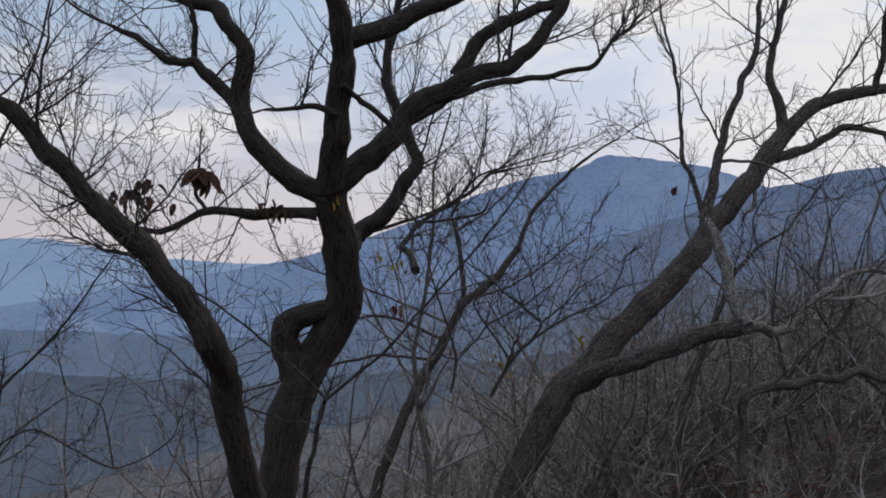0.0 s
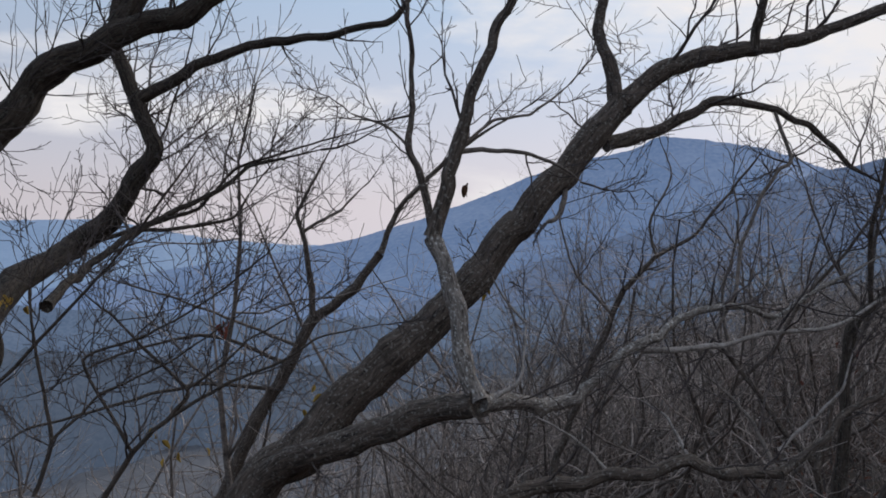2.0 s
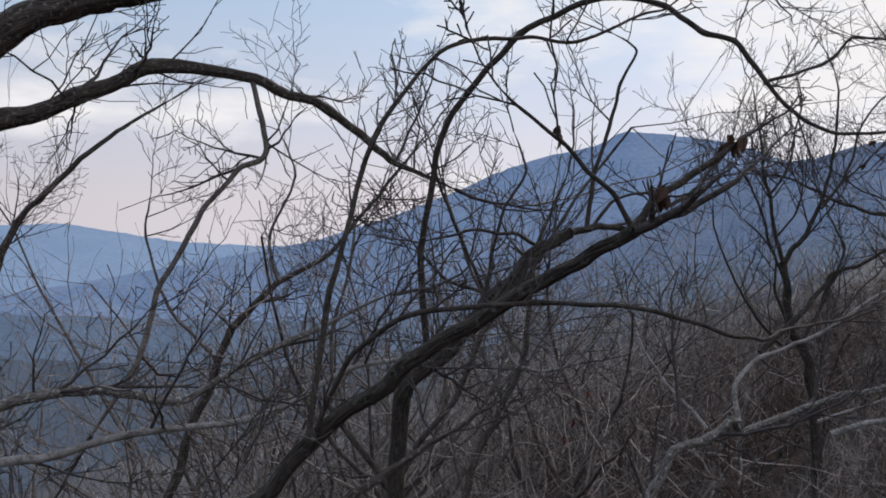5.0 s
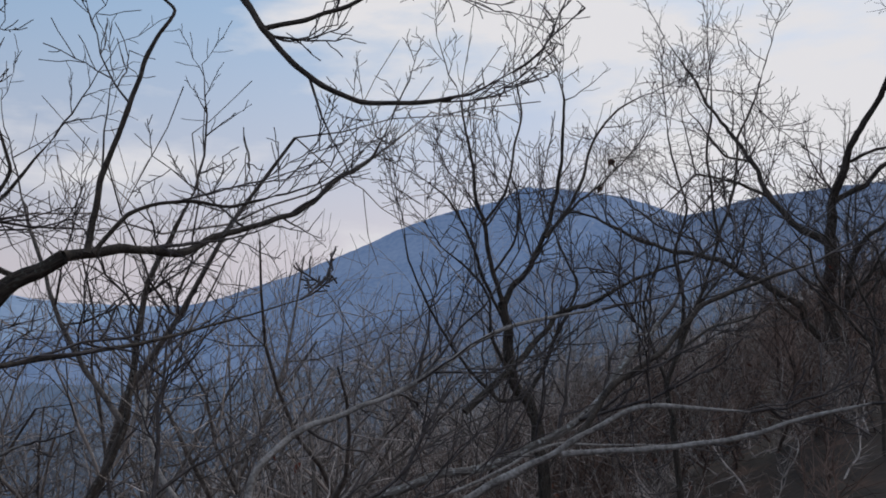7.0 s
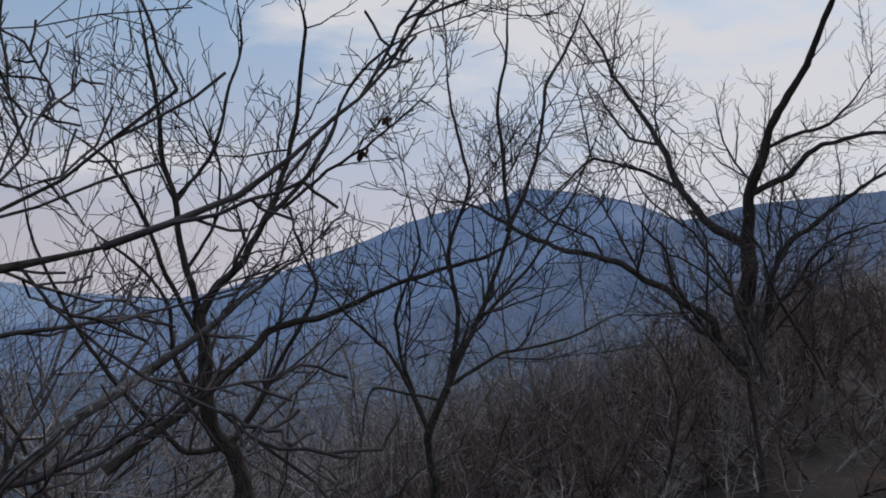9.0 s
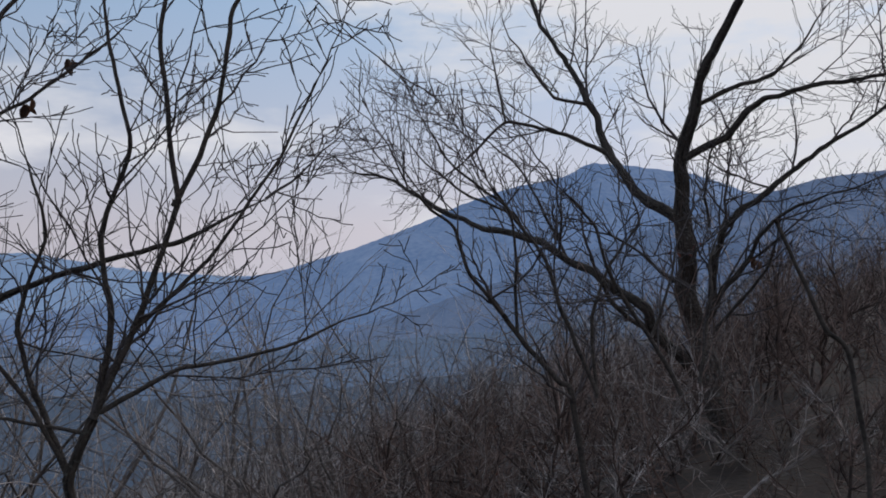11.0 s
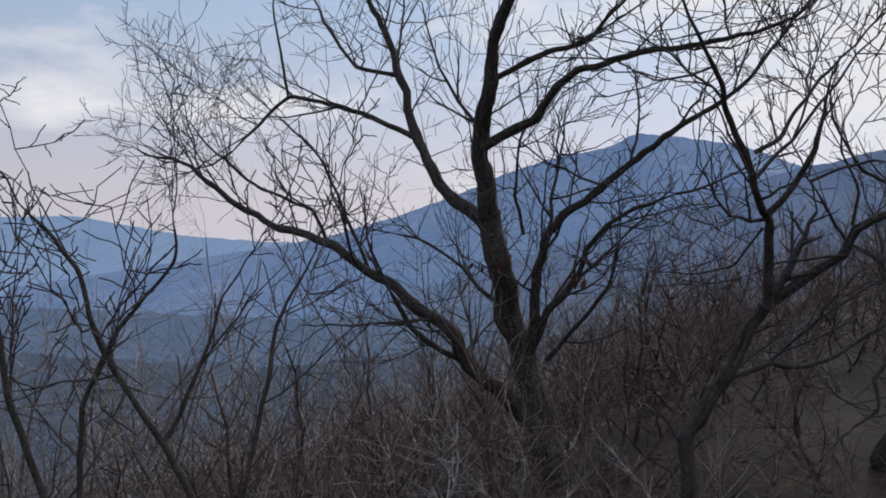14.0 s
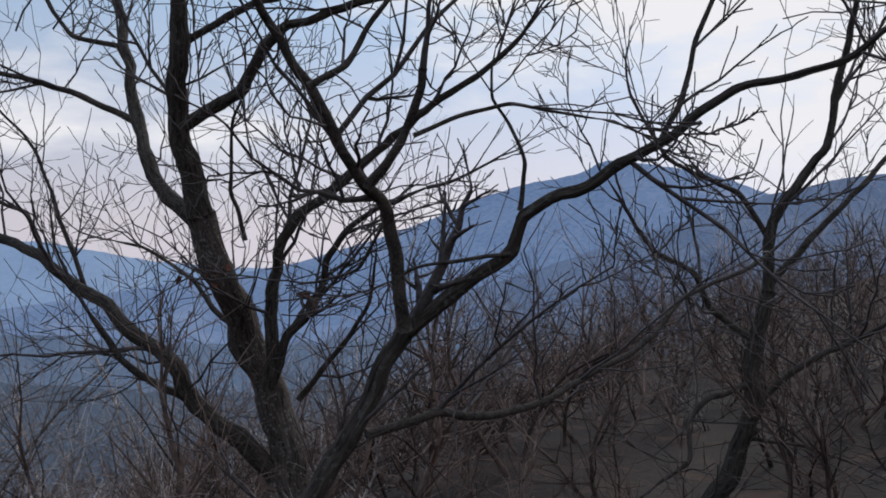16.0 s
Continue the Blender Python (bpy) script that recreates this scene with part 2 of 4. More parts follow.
class Tubes:
    """Collects tapered tubes for one mesh."""

    def __init__(self):
        self.verts, self.faces = [], []

    def add(self, pts, radii, sides):
        base = len(self.verts)
        count = len(pts)
        for k in range(count):
            d = (pts[min(k + 1, count - 1)] - pts[max(k - 1, 0)])
            a = d.cross(Vector((0.31, 0.83, 0.17)))
            if a.length < 1e-6:
                a = Vector((1, 0, 0))
            a.normalize()
            b = d.cross(a).normalized()
            for q in range(sides):
                w = 2 * math.pi * q / sides
                self.verts.append(pts[k] + radii[k] * (math.cos(w) * a + math.sin(w) * b))
        for k in range(count - 1):
            for q in range(sides):
                p = base + k * sides + q
                o = base + k * sides + (q + 1) % sides
                self.faces.append((p, o, o + sides, p + sides))
        if sides > 4:
            self.faces.append(tuple(base + q for q in range(sides)))
            self.faces.append(tuple(base + (count - 1) * sides + q for q in reversed(range(sides))))

    def mesh(self, name, mat, uv=None):
        me = bpy.data.meshes.new(name)
        me.from_pydata([tuple(v) for v in self.verts], [], self.faces)
        if uv:
            layer = me.uv_layers.new(name="bark")
            for f in me.polygons:
                around = [uv[me.loops[i].vertex_index][0] for i in f.loop_indices]
                wrap = max(around) - min(around) > 0.5 * uv[-1][0]
                for i, a in zip(f.loop_indices, around):
                    full = uv[-1][0] * SIDES / (SIDES - 1)
                    layer.data[i].uv = (a + full if wrap and a < 0.5 * full else a, uv[me.loops[i].vertex_index][1])
        me.polygons.foreach_set("use_smooth", [True] * len(self.faces))
        me.materials.append(mat)
        return me


def any_way():
    return Vector((rng.gauss(0, 1), rng.gauss(0, 1), rng.gauss(0, 1))).normalized()


def twig(tubes, start, way, length, radius, level, lift=0.05, crook=0.25):
    """A twig that bends at its nodes, with side twigs in turn on either hand, level by level."""
    count = 8 if level > 1 else 6 if level == 1 else 4
    p, d = start.copy(), way.normalized()
    pts, radii = [p.copy()], [radius]
    hand = d.cross(any_way()).normalized()
    for k in range(1, count):
        hand = (-hand + any_way() * 0.45).normalized()
        d = (d - hand * crook + any_way() * crook * 0.6 + Vector((0, 0, lift))).normalized()
        p = p + d * (length / (count - 1)) * rng.uniform(0.6, 1.4)
        pts.append(p.copy())
        radii.append(max(0.0021, radius * (1 - 0.72 * k / (count - 1))))
        if level > 0 and rng.random() < 0.86:
            side = (d * rng.uniform(0.7, 1.1) + hand * 0.95 + Vector((0, 0, lift))).normalized()
            twig(tubes, p, side, length * rng.uniform(0.28, 0.6) * (1.15 - 0.5 * k / count), max(0.0023, radii[-1] * 0.75), level - 1, lift, crook)
    tubes.add(pts, radii, 4 if level > 0 else 3)


def smooth_line(points, per=7):
    """A curve through the points with the slight wander of grown wood."""
    pts = [Vector(p) for p in points]
    pts = [2 * pts[0] - pts[1]] + pts + [2 * pts[-1] - pts[-2]]
    out = []
    for i in range(1, len(pts) - 2):
        a, b, c, d = pts[i - 1:i + 3]
        for k in range(per):
            t = k / per
            e, g = 0.3 * (c - a), 0.3 * (d - b)
            out.append(b + e * t + (3 * (c - b) - 2 * e - g) * t * t + (2 * (b - c) + e + g) * t ** 3)
    out.append(pts[-2])
    return out


TREE_TWIGS = {}


def new_tree(name, label, x, y):
    root = tagged(new(name), label, "tree", group="bare trees on the slope")
    root.location = (x, y, ground_height(x, y) - 0.05)
    TREE_TWIGS[root.name] = Tubes()
    return root


def part(name, me, parent, label=""):
    ob = new(name, me)
    ob.parent = parent
    if label:
        tagged(ob, label)
    return ob


def limb(tree, name, points, r0, r1, mat, twigs, reach, onward=False):
    """One limb through a few bends, tapering from r0 to r1, with side twigs."""
    base = tree.location
    pts = [Vector(p) for p in points]
    if name == "trunk":
        foot = pts[0].copy()
        foot.z = base.z - 0.1
        foot.x, foot.y = base.x, base.y
        if pts[0].z > foot.z + 0.15:
            mid = (foot + pts[0]) / 2
            mid.x += 0.04
            pts = [foot, mid] + pts
            r0 *= 1.15
        else:
            pts[0].z = foot.z
    if onward and r1 > 0.005:
        d = (pts[-1] - pts[-2]).normalized()
        for _ in range(4):
            d = (d + any_way() * 0.28 + Vector((0, 0, 0.06))).normalized()
            pts.append(pts[-1] + d * min(0.5, r1 * 14))
        r1 *= 0.3
    line = [p - base for p in smooth_line(pts)]
    count = len(line)
    radii = []
    for k, p in enumerate(line):
        t = k / (count - 1)
        r = r0 + (r1 - r0) * t ** 0.85
        r *= 1 + (0.08 * noise.noise(p * 3.1) + 0.12 * noise.noise(p * 9.0)) * min(1.0, 0.03 / r0 + 0.3)
        ease = min(1.0, 6 * t) * min(1.0, 8 * (1 - t))
        # swollen nodes where wood has forked
        radii.append(r * (1 + 0.10 * math.exp(-((k % 7 if k % 7 < 4 else k % 7 - 7) / 1.1) ** 2)))
        line[k] = p + Vector((noise.noise(p * 4.0), noise.noise(p * 4.0 + Vector((9, 0, 0))), noise.noise(p * 4.0 + Vector((0, 9, 0))))) * 1.3 * min(r, 0.028) * ease + Vector((noise.noise(p * 11.0), noise.noise(p * 11.0 + Vector((5, 0, 0))), noise.noise(p * 11.0 + Vector((0, 5, 0))))) * (0.006 + 0.35 * min(r, 0.02)) * ease
    if name == "limb" and r1 < 0.04 and twigs > 0:
        for k in range(count):
            radii[k] *= min(1.0, 0.35 + 6.0 * (1 - k / (count - 1)))
    if name == "trunk":
        radii[0] *= 1.5
        radii[1] *= 1.2
    tubes = Tubes()
    sides = SIDES if r0 > 0.02 else 8
    tubes.add(line, radii, sides)
    along = [0.0]
    for a, b in zip(line, line[1:]):
        along.append(along[-1] + (b - a).length)
    uv = None
    if sides == SIDES:
        # bark ridges run with the grain
        for i, v in enumerate(tubes.verts):
            k = i // sides
            w = 2 * math.pi * (i % sides) / sides
            n = noise.noise(Vector((2.6 * math.cos(w), 2.6 * math.sin(w), along[k] * 3 + r0 * 900))) + 0.5 * noise.noise(Vector((6 * math.cos(w), 6 * math.sin(w), along[k] * 7)))
            tubes.verts[i] = line[k] + (v - line[k]) * (1 + 0.16 * n)
        uv = [((i % sides) / sides * 2 * math.pi * r0, along[i // sides]) for i in range(len(tubes.verts))]
    part(name, tubes.mesh(name, mat if uv else mat_thin[mat.name], uv), tree)
    store = TREE_TWIGS[tree.name]
    if r1 < 0.024:
        d = line[-1] - line[-2]
        twig(store, line[-1], d, reach * 0.8, r1 * 0.9, 2)
    length = sum((line[k + 1] - line[k]).length for k in range(count - 1))
    for _ in range(int(length * twigs)):
        t = rng.uniform(0.12, 1.0)
        k = min(count - 2, int(t * (count - 1)))
        d = (line[k + 1] - line[k]).normalized()
        way = (d * rng.uniform(0.2, 0.9) + any_way() * 0.8 + Vector((0, 0, 0.25))).normalized()
        size = rng.uniform(0.45, 1.2) * reach
        twig(store, line[k], way, size, min(radii[k] * 0.55, 0.0050 + 0.010 * size * rng.random()), 2 if size > 0.45 * reach + 0.2 else 1)


def crown(tree):
    tagged(part("crown", TREE_TWIGS[tree.name].mesh("crown", twig_dark), tree, "fine bare twigs"), kind="stuff")


# ---- trees ----
# trees along the way

oak_a = new_tree("oak_tree", "bare dark-barked oak forking low, a few withered brown leaves", -2.22, 5.93)
limb(oak_a, "trunk", [(-2.09, 5.95, -0.94), (-1.97, 5.95, 0.11), (-1.76, 5.95, 0.58), (-1.48, 5.85, 1.06), (-1.48, 5.60, 1.54), (-1.55, 5.36, 2.00)], 0.173, 0.124, bark_dark, 0, 0)
limb(oak_a, "limb", [(-2.03, 5.40, -0.77), (-2.11, 4.92, -0.16), (-2.15, 4.46, 0.56), (-2.14, 4.01, 0.96), (-2.30, 3.89, 1.25), (-2.54, 3.77, 1.57), (-2.74, 3.66, 1.78), (-2.98, 3.60, 2.06), (-3.19, 3.55, 2.31), (-3.46, 3.48, 2.48)], 0.116, 0.052, bark_dark, 9.45, 0.92, True)
limb(oak_a, "limb", [(-1.56, 5.37, 1.96), (-1.47, 5.08, 2.38), (-1.40, 4.84, 2.85), (-1.36, 4.65, 3.13), (-1.47, 4.47, 3.40), (-1.54, 4.28, 3.72)], 0.107, 0.073, bark_dark, 4.32, 0.805, True)
limb(oak_a, "limb", [(-1.57, 5.40, 1.94), (-1.82, 5.36, 2.06), (-2.12, 5.31, 2.34), (-2.24, 5.27, 2.62), (-2.19, 5.23, 3.03), (-2.36, 5.19, 3.32), (-2.65, 5.14, 3.45), (-2.93, 5.10, 3.65)], 0.099, 0.055, bark_dark, 5.4, 0.805, True)
limb(oak_a, "limb", [(-2.27, 5.25, 2.66), (-2.47, 5.20, 2.85), (-2.57, 5.15, 2.94), (-2.76, 5.10, 2.95), (-3.00, 5.05, 3.13), (-3.19, 5.00, 3.20)], 0.052, 0.016, bark_dark, 8.64, 0.69)
limb(oak_a, "limb", [(-2.57, 5.20, 2.95), (-2.56, 5.17, 3.16), (-2.60, 5.13, 3.37), (-2.64, 5.10, 3.57)], 0.026, 0.014, bark_dark, 8.64, 0.575, True)
limb(oak_a, "limb", [(-1.55, 5.40, 2.00), (-1.25, 5.45, 2.25), (-1.02, 5.50, 2.49), (-0.88, 5.55, 2.69), (-0.49, 5.60, 2.91), (-0.15, 5.65, 3.01), (0.11, 5.70, 3.25), (0.30, 5.75, 3.56), (0.39, 5.80, 3.88)], 0.107, 0.048, bark_dark, 6.48, 0.92, True)
limb(oak_a, "limb", [(-0.56, 5.70, 2.95), (-0.40, 5.72, 3.21), (-0.17, 5.75, 3.40), (0.25, 5.78, 3.59), (0.67, 5.80, 3.84)], 0.064, 0.048, bark_dark, 6.48, 0.805, True)
limb(oak_a, "limb", [(-1.37, 4.92, 3.07), (-1.09, 4.95, 3.17), (-0.68, 4.99, 3.36), (-0.30, 5.01, 3.56)], 0.082, 0.063, bark_dark, 5.4, 0.69, True)
limb(oak_a, "limb", [(-1.49, 5.82, 1.16), (-1.53, 6.40, 1.45), (-1.51, 7.20, 1.65), (-1.26, 7.22, 1.86), (-1.01, 7.23, 2.19), (-0.91, 7.25, 2.43), (-1.06, 7.27, 2.74), (-1.22, 7.28, 3.16), (-1.19, 7.30, 3.59)], 0.104, 0.045, bark_dark, 6.075, 0.92, True)
limb(oak_a, "limb", [(-1.65, 5.40, 1.80), (-2.16, 5.33, 1.82), (-2.49, 5.25, 1.81), (-2.82, 5.17, 1.65), (-3.05, 5.10, 1.70)], 0.049, 0.014, bark_dark, 10.8, 0.575)
limb(oak_a, "limb", [(-1.85, 5.95, 0.35), (-1.98, 5.91, 0.66), (-1.95, 5.86, 0.87), (-1.79, 5.80, 0.99), (-1.55, 5.83, 1.01), (-1.37, 5.82, 1.12)], 0.132, 0.070, bark_dark, 0, 0.345)
limb(oak_a, "limb", [(-1.07, 7.27, 2.74), (-0.69, 7.29, 2.95), (-0.40, 7.31, 3.10), (-0.11, 7.33, 3.19), (0.31, 7.36, 3.24), (0.77, 7.38, 3.34), (0.94, 7.40, 3.52)], 0.050, 0.012, bark_dark, 8.1, 0.805, True)
limb(oak_a, "limb", [(-1.51, 7.20, 1.65), (-0.97, 7.24, 1.82), (-0.60, 7.28, 1.95), (-0.31, 7.32, 2.25), (0.10, 7.36, 2.40), (0.61, 7.40, 2.55)], 0.020, 0.006, bark_dark, 4.725, 0.575)
limb(oak_a, "limb", [(-0.88, 5.50, 1.36), (-0.94, 5.96, 1.50), (-1.01, 6.39, 1.57), (-0.90, 6.73, 1.74), (-0.67, 6.99, 1.93), (-0.39, 7.16, 2.08), (-0.19, 7.29, 2.27), (0.30, 7.40, 2.40)], 0.033, 0.011, bark_dark, 8.64, 0.805)
limb(oak_a, "limb", [(-0.91, 7.00, 1.79), (-0.63, 7.07, 1.81), (-0.30, 7.13, 1.88), (-0.18, 7.20, 2.07)], 0.016, 0.009, bark_dark, 7.56, 0.575)
limb(oak_a, "limb", [(-2.45, 5.15, 1.81), (-2.55, 5.15, 1.94), (-2.52, 5.15, 2.09), (-2.51, 5.15, 2.26)], 0.016, 0.010, bark_dark, 4.32, 0.23)
limb(oak_a, "limb", [(-1.43, 4.90, 2.52), (-1.69, 4.83, 2.55), (-1.97, 4.76, 2.52)], 0.028, 0.010, bark_dark, 9.72, 0.575)
limb(oak_a, "limb", [(-1.40, 4.78, 2.71), (-1.26, 4.97, 2.62), (-1.04, 5.16, 2.44)], 0.020, 0.025, bark_dark, 6.48, 0.575)
crown(oak_a)

shrub_a = new_tree("tall_shrub", "tall crooked bare shrub with a few yellow leaves", -1.66, 4.90)
limb(shrub_a, "trunk", [(-1.66, 4.90, -0.30), (-1.58, 4.90, 0.13), (-1.52, 4.90, 0.42)], 0.020, 0.015, bark_dark, 2, 0.4)
limb(shrub_a, "limb", [(-1.52, 4.90, 0.42), (-1.09, 4.96, 0.78), (-0.72, 5.02, 1.20), (-0.38, 5.08, 1.58), (-0.08, 5.14, 1.97), (0.11, 5.20, 2.27)], 0.013, 0.005, bark_dark, 5, 0.5, True)
limb(shrub_a, "limb", [(-1.52, 4.90, 0.44), (-1.74, 4.86, 0.67), (-2.02, 4.82, 0.92), (-2.34, 4.78, 1.16), (-2.61, 4.74, 1.30), (-3.01, 4.70, 1.48)], 0.011, 0.005, bark_dark, 6, 0.5)
limb(shrub_a, "limb", [(-0.60, 4.80, 0.50), (-0.56, 4.90, 0.75), (-0.68, 5.00, 1.13), (-0.78, 5.10, 1.46), (-0.68, 5.20, 1.75)], 0.012, 0.005, bark_dark, 7, 0.5)
limb(shrub_a, "limb", [(-0.31, 4.90, 0.45), (-0.18, 4.95, 0.69), (-0.00, 5.00, 0.86), (0.07, 5.05, 0.99), (-0.16, 5.10, 1.18), (-0.35, 5.15, 1.35), (-0.62, 5.20, 1.52)], 0.015, 0.005, bark_dark, 7, 0.5)
limb(shrub_a, "limb", [(-0.00, 5.00, 0.86), (0.26, 5.08, 1.02), (0.53, 5.15, 1.13), (0.69, 5.22, 1.24), (0.92, 5.30, 1.29)], 0.010, 0.004, bark_dark, 7, 0.5)
limb(shrub_a, "limb", [(0.08, 5.00, 1.00), (0.26, 5.07, 1.14), (0.36, 5.13, 1.24), (0.58, 5.20, 1.36)], 0.008, 0.004, bark_dark, 7, 0.5)
limb(shrub_a, "limb", [(-0.16, 4.90, 0.71), (-0.43, 4.98, 1.14), (-0.14, 5.06, 1.27), (0.06, 5.14, 1.38), (0.25, 5.22, 1.53), (0.44, 5.30, 1.70)], 0.009, 0.004, bark_dark, 8, 0.5)
limb(shrub_a, "limb", [(-0.51, 4.80, 0.78), (-0.32, 4.93, 0.98), (-0.03, 5.07, 1.13), (0.28, 5.20, 1.35)], 0.008, 0.004, bark_dark, 7, 0.5)
crown(shrub_a)

shrub_b = new_tree("tall_shrub", "slim crooked bare shrub above the valley", -4.21, 5.20)
limb(shrub_b, "trunk", [(-4.16, 5.20, -0.39), (-4.12, 5.20, 0.05), (-4.04, 5.20, 0.44)], 0.018, 0.014, bark_dark, 2, 0.4)
limb(shrub_b, "limb", [(-4.04, 5.20, 0.44), (-3.61, 5.20, 0.87), (-3.35, 5.20, 1.22), (-3.14, 5.20, 1.52)], 0.013, 0.005, bark_dark, 5, 0.5)
limb(shrub_b, "limb", [(-4.12, 5.20, 0.14), (-4.30, 5.20, 1.26), (-4.05, 5.20, 2.30), (-3.88, 5.20, 2.68), (-3.75, 5.20, 3.07), (-3.66, 5.20, 3.46)], 0.015, 0.012, bark_dark, 6, 0.6, True)
limb(shrub_b, "limb", [(-3.88, 5.20, 2.64), (-3.49, 5.20, 2.90), (-3.23, 5.20, 3.16), (-2.84, 5.20, 3.42)], 0.008, 0.005, bark_dark, 6, 0.6)
limb(shrub_b, "limb", [(-4.12, 5.20, -0.03), (-3.78, 5.20, 0.14), (-3.17, 5.20, -0.16), (-2.74, 5.20, 0.06), (-2.61, 5.20, 0.40)], 0.009, 0.004, bark_dark, 7, 0.5)
limb(shrub_b, "limb", [(-3.17, 5.20, -0.16), (-3.26, 5.20, 0.31), (-3.52, 5.20, 0.44), (-3.61, 5.20, 0.74)], 0.007, 0.004, bark_dark, 7, 0.5)
crown(shrub_b)

oak_b = new_tree("leaning_oak", "bare oak tilting over the slope with fissured grey-brown bark", -0.89, 5.94)
limb(oak_b, "trunk", [(0.24, 5.60, 0.29), (0.54, 5.69, 0.57), (0.79, 5.78, 0.83), (1.04, 5.87, 1.07), (1.30, 5.96, 1.31), (1.53, 6.04, 1.56), (1.76, 6.13, 1.85), (2.00, 6.22, 2.15), (2.22, 6.31, 2.40), (2.40, 6.40, 2.61)], 0.122, 0.079, bark_grey, 0.5, 0.4)
limb(oak_b, "limb", [(2.38, 6.40, 2.59), (2.66, 6.48, 2.82), (2.96, 6.56, 2.94), (3.30, 6.64, 3.01), (3.65, 6.72, 3.10), (4.18, 6.80, 3.30)], 0.070, 0.038, bark_grey, 4, 0.9, True)
limb(oak_b, "limb", [(3.27, 6.60, 2.99), (3.29, 6.55, 3.15), (3.29, 6.50, 3.36)], 0.038, 0.027, bark_grey, 4, 0.7, True)
limb(oak_b, "limb", [(2.37, 6.40, 2.59), (2.33, 6.43, 2.88), (2.26, 6.47, 3.07), (2.31, 6.50, 3.33)], 0.050, 0.034, bark_grey, 4, 0.8, True)
limb(oak_b, "limb", [(2.30, 6.40, 2.36), (2.56, 6.53, 2.43), (2.80, 6.66, 2.53), (3.09, 6.79, 2.68), (3.49, 6.91, 2.64), (3.84, 7.04, 2.50), (4.08, 7.17, 2.30), (4.40, 7.30, 2.15)], 0.050, 0.011, bark_grey, 6, 0.7)
limb(oak_b, "limb", [(2.04, 6.20, 2.15), (2.00, 6.10, 1.91), (1.91, 6.00, 1.85)], 0.020, 0.013, bark_grey, 1, 0.2)
limb(oak_b, "limb", [(3.49, 6.90, 2.64), (3.58, 6.80, 2.31), (3.47, 6.70, 2.22), (3.31, 6.60, 2.00), (3.18, 6.50, 1.71), (3.12, 6.40, 1.42), (2.97, 6.30, 1.15)], 0.013, 0.011, bark_grey, 5, 0.5)
limb(oak_b, "limb", [(0.24, 5.60, 0.33), (0.53, 5.45, 0.55), (0.86, 5.30, 0.69), (1.17, 5.15, 0.84), (1.41, 5.00, 0.93), (1.55, 4.85, 0.99)], 0.077, 0.063, bark_grey, 2, 0.5)
limb(oak_b, "limb", [(1.55, 4.85, 0.99), (1.69, 5.02, 0.96), (1.86, 5.20, 0.91), (2.05, 5.38, 0.94), (2.25, 5.55, 1.07), (2.49, 5.72, 1.21), (2.67, 5.90, 1.29), (3.01, 6.07, 1.38), (3.32, 6.25, 1.30), (3.72, 6.42, 1.50), (4.13, 6.60, 1.68)], 0.043, 0.011, bark_pale, 5, 0.6)
limb(oak_b, "limb", [(2.44, 5.80, 1.13), (2.84, 5.92, 1.14), (3.23, 6.05, 1.21), (3.64, 6.17, 1.24), (4.01, 6.30, 1.41)], 0.020, 0.011, bark_pale, 6, 0.6, True)
limb(oak_b, "limb", [(1.55, 4.85, 0.99), (1.48, 4.93, 1.17), (1.41, 5.02, 1.44), (1.30, 5.10, 1.77)], 0.045, 0.040, bark_pale, 1, 0.3)
limb(oak_b, "limb", [(1.30, 5.10, 1.77), (1.37, 5.12, 2.03), (1.42, 5.14, 2.26), (1.50, 5.16, 2.54), (1.61, 5.18, 2.80), (1.70, 5.20, 3.01)], 0.041, 0.029, bark_grey, 3, 0.6, True)
limb(oak_b, "limb", [(1.30, 5.12, 1.80), (1.23, 5.18, 2.09), (1.17, 5.23, 2.24), (1.19, 5.29, 2.45), (1.16, 5.34, 2.72), (1.13, 5.40, 3.06)], 0.022, 0.014, bark_grey, 4, 0.5, True)
limb(oak_b, "limb", [(1.43, 5.20, 2.21), (1.68, 5.23, 2.22), (1.88, 5.27, 2.17), (2.06, 5.30, 2.06)], 0.013, 0.007, bark_grey, 6, 0.4)
limb(oak_b, "limb", [(1.16, 5.30, 2.24), (1.02, 5.35, 2.36), (0.83, 5.40, 2.43)], 0.009, 0.005, bark_grey, 6, 0.4)
limb(oak_b, "limb", [(1.43, 5.20, 2.23), (1.59, 5.30, 2.37), (1.80, 5.40, 2.43), (2.01, 5.50, 2.60)], 0.010, 0.005, bark_grey, 6, 0.5)
limb(oak_b, "limb", [(1.60, 4.90, 0.99), (1.73, 4.97, 1.06), (1.76, 5.03, 1.16), (1.77, 5.10, 1.35)], 0.014, 0.005, bark_pale, 3, 0.3)
limb(oak_b, "limb", [(1.77, 5.10, 1.35), (1.66, 5.10, 1.47), (1.60, 5.10, 1.58)], 0.007, 0.004, bark_pale, 3, 0.3)
crown(oak_b)

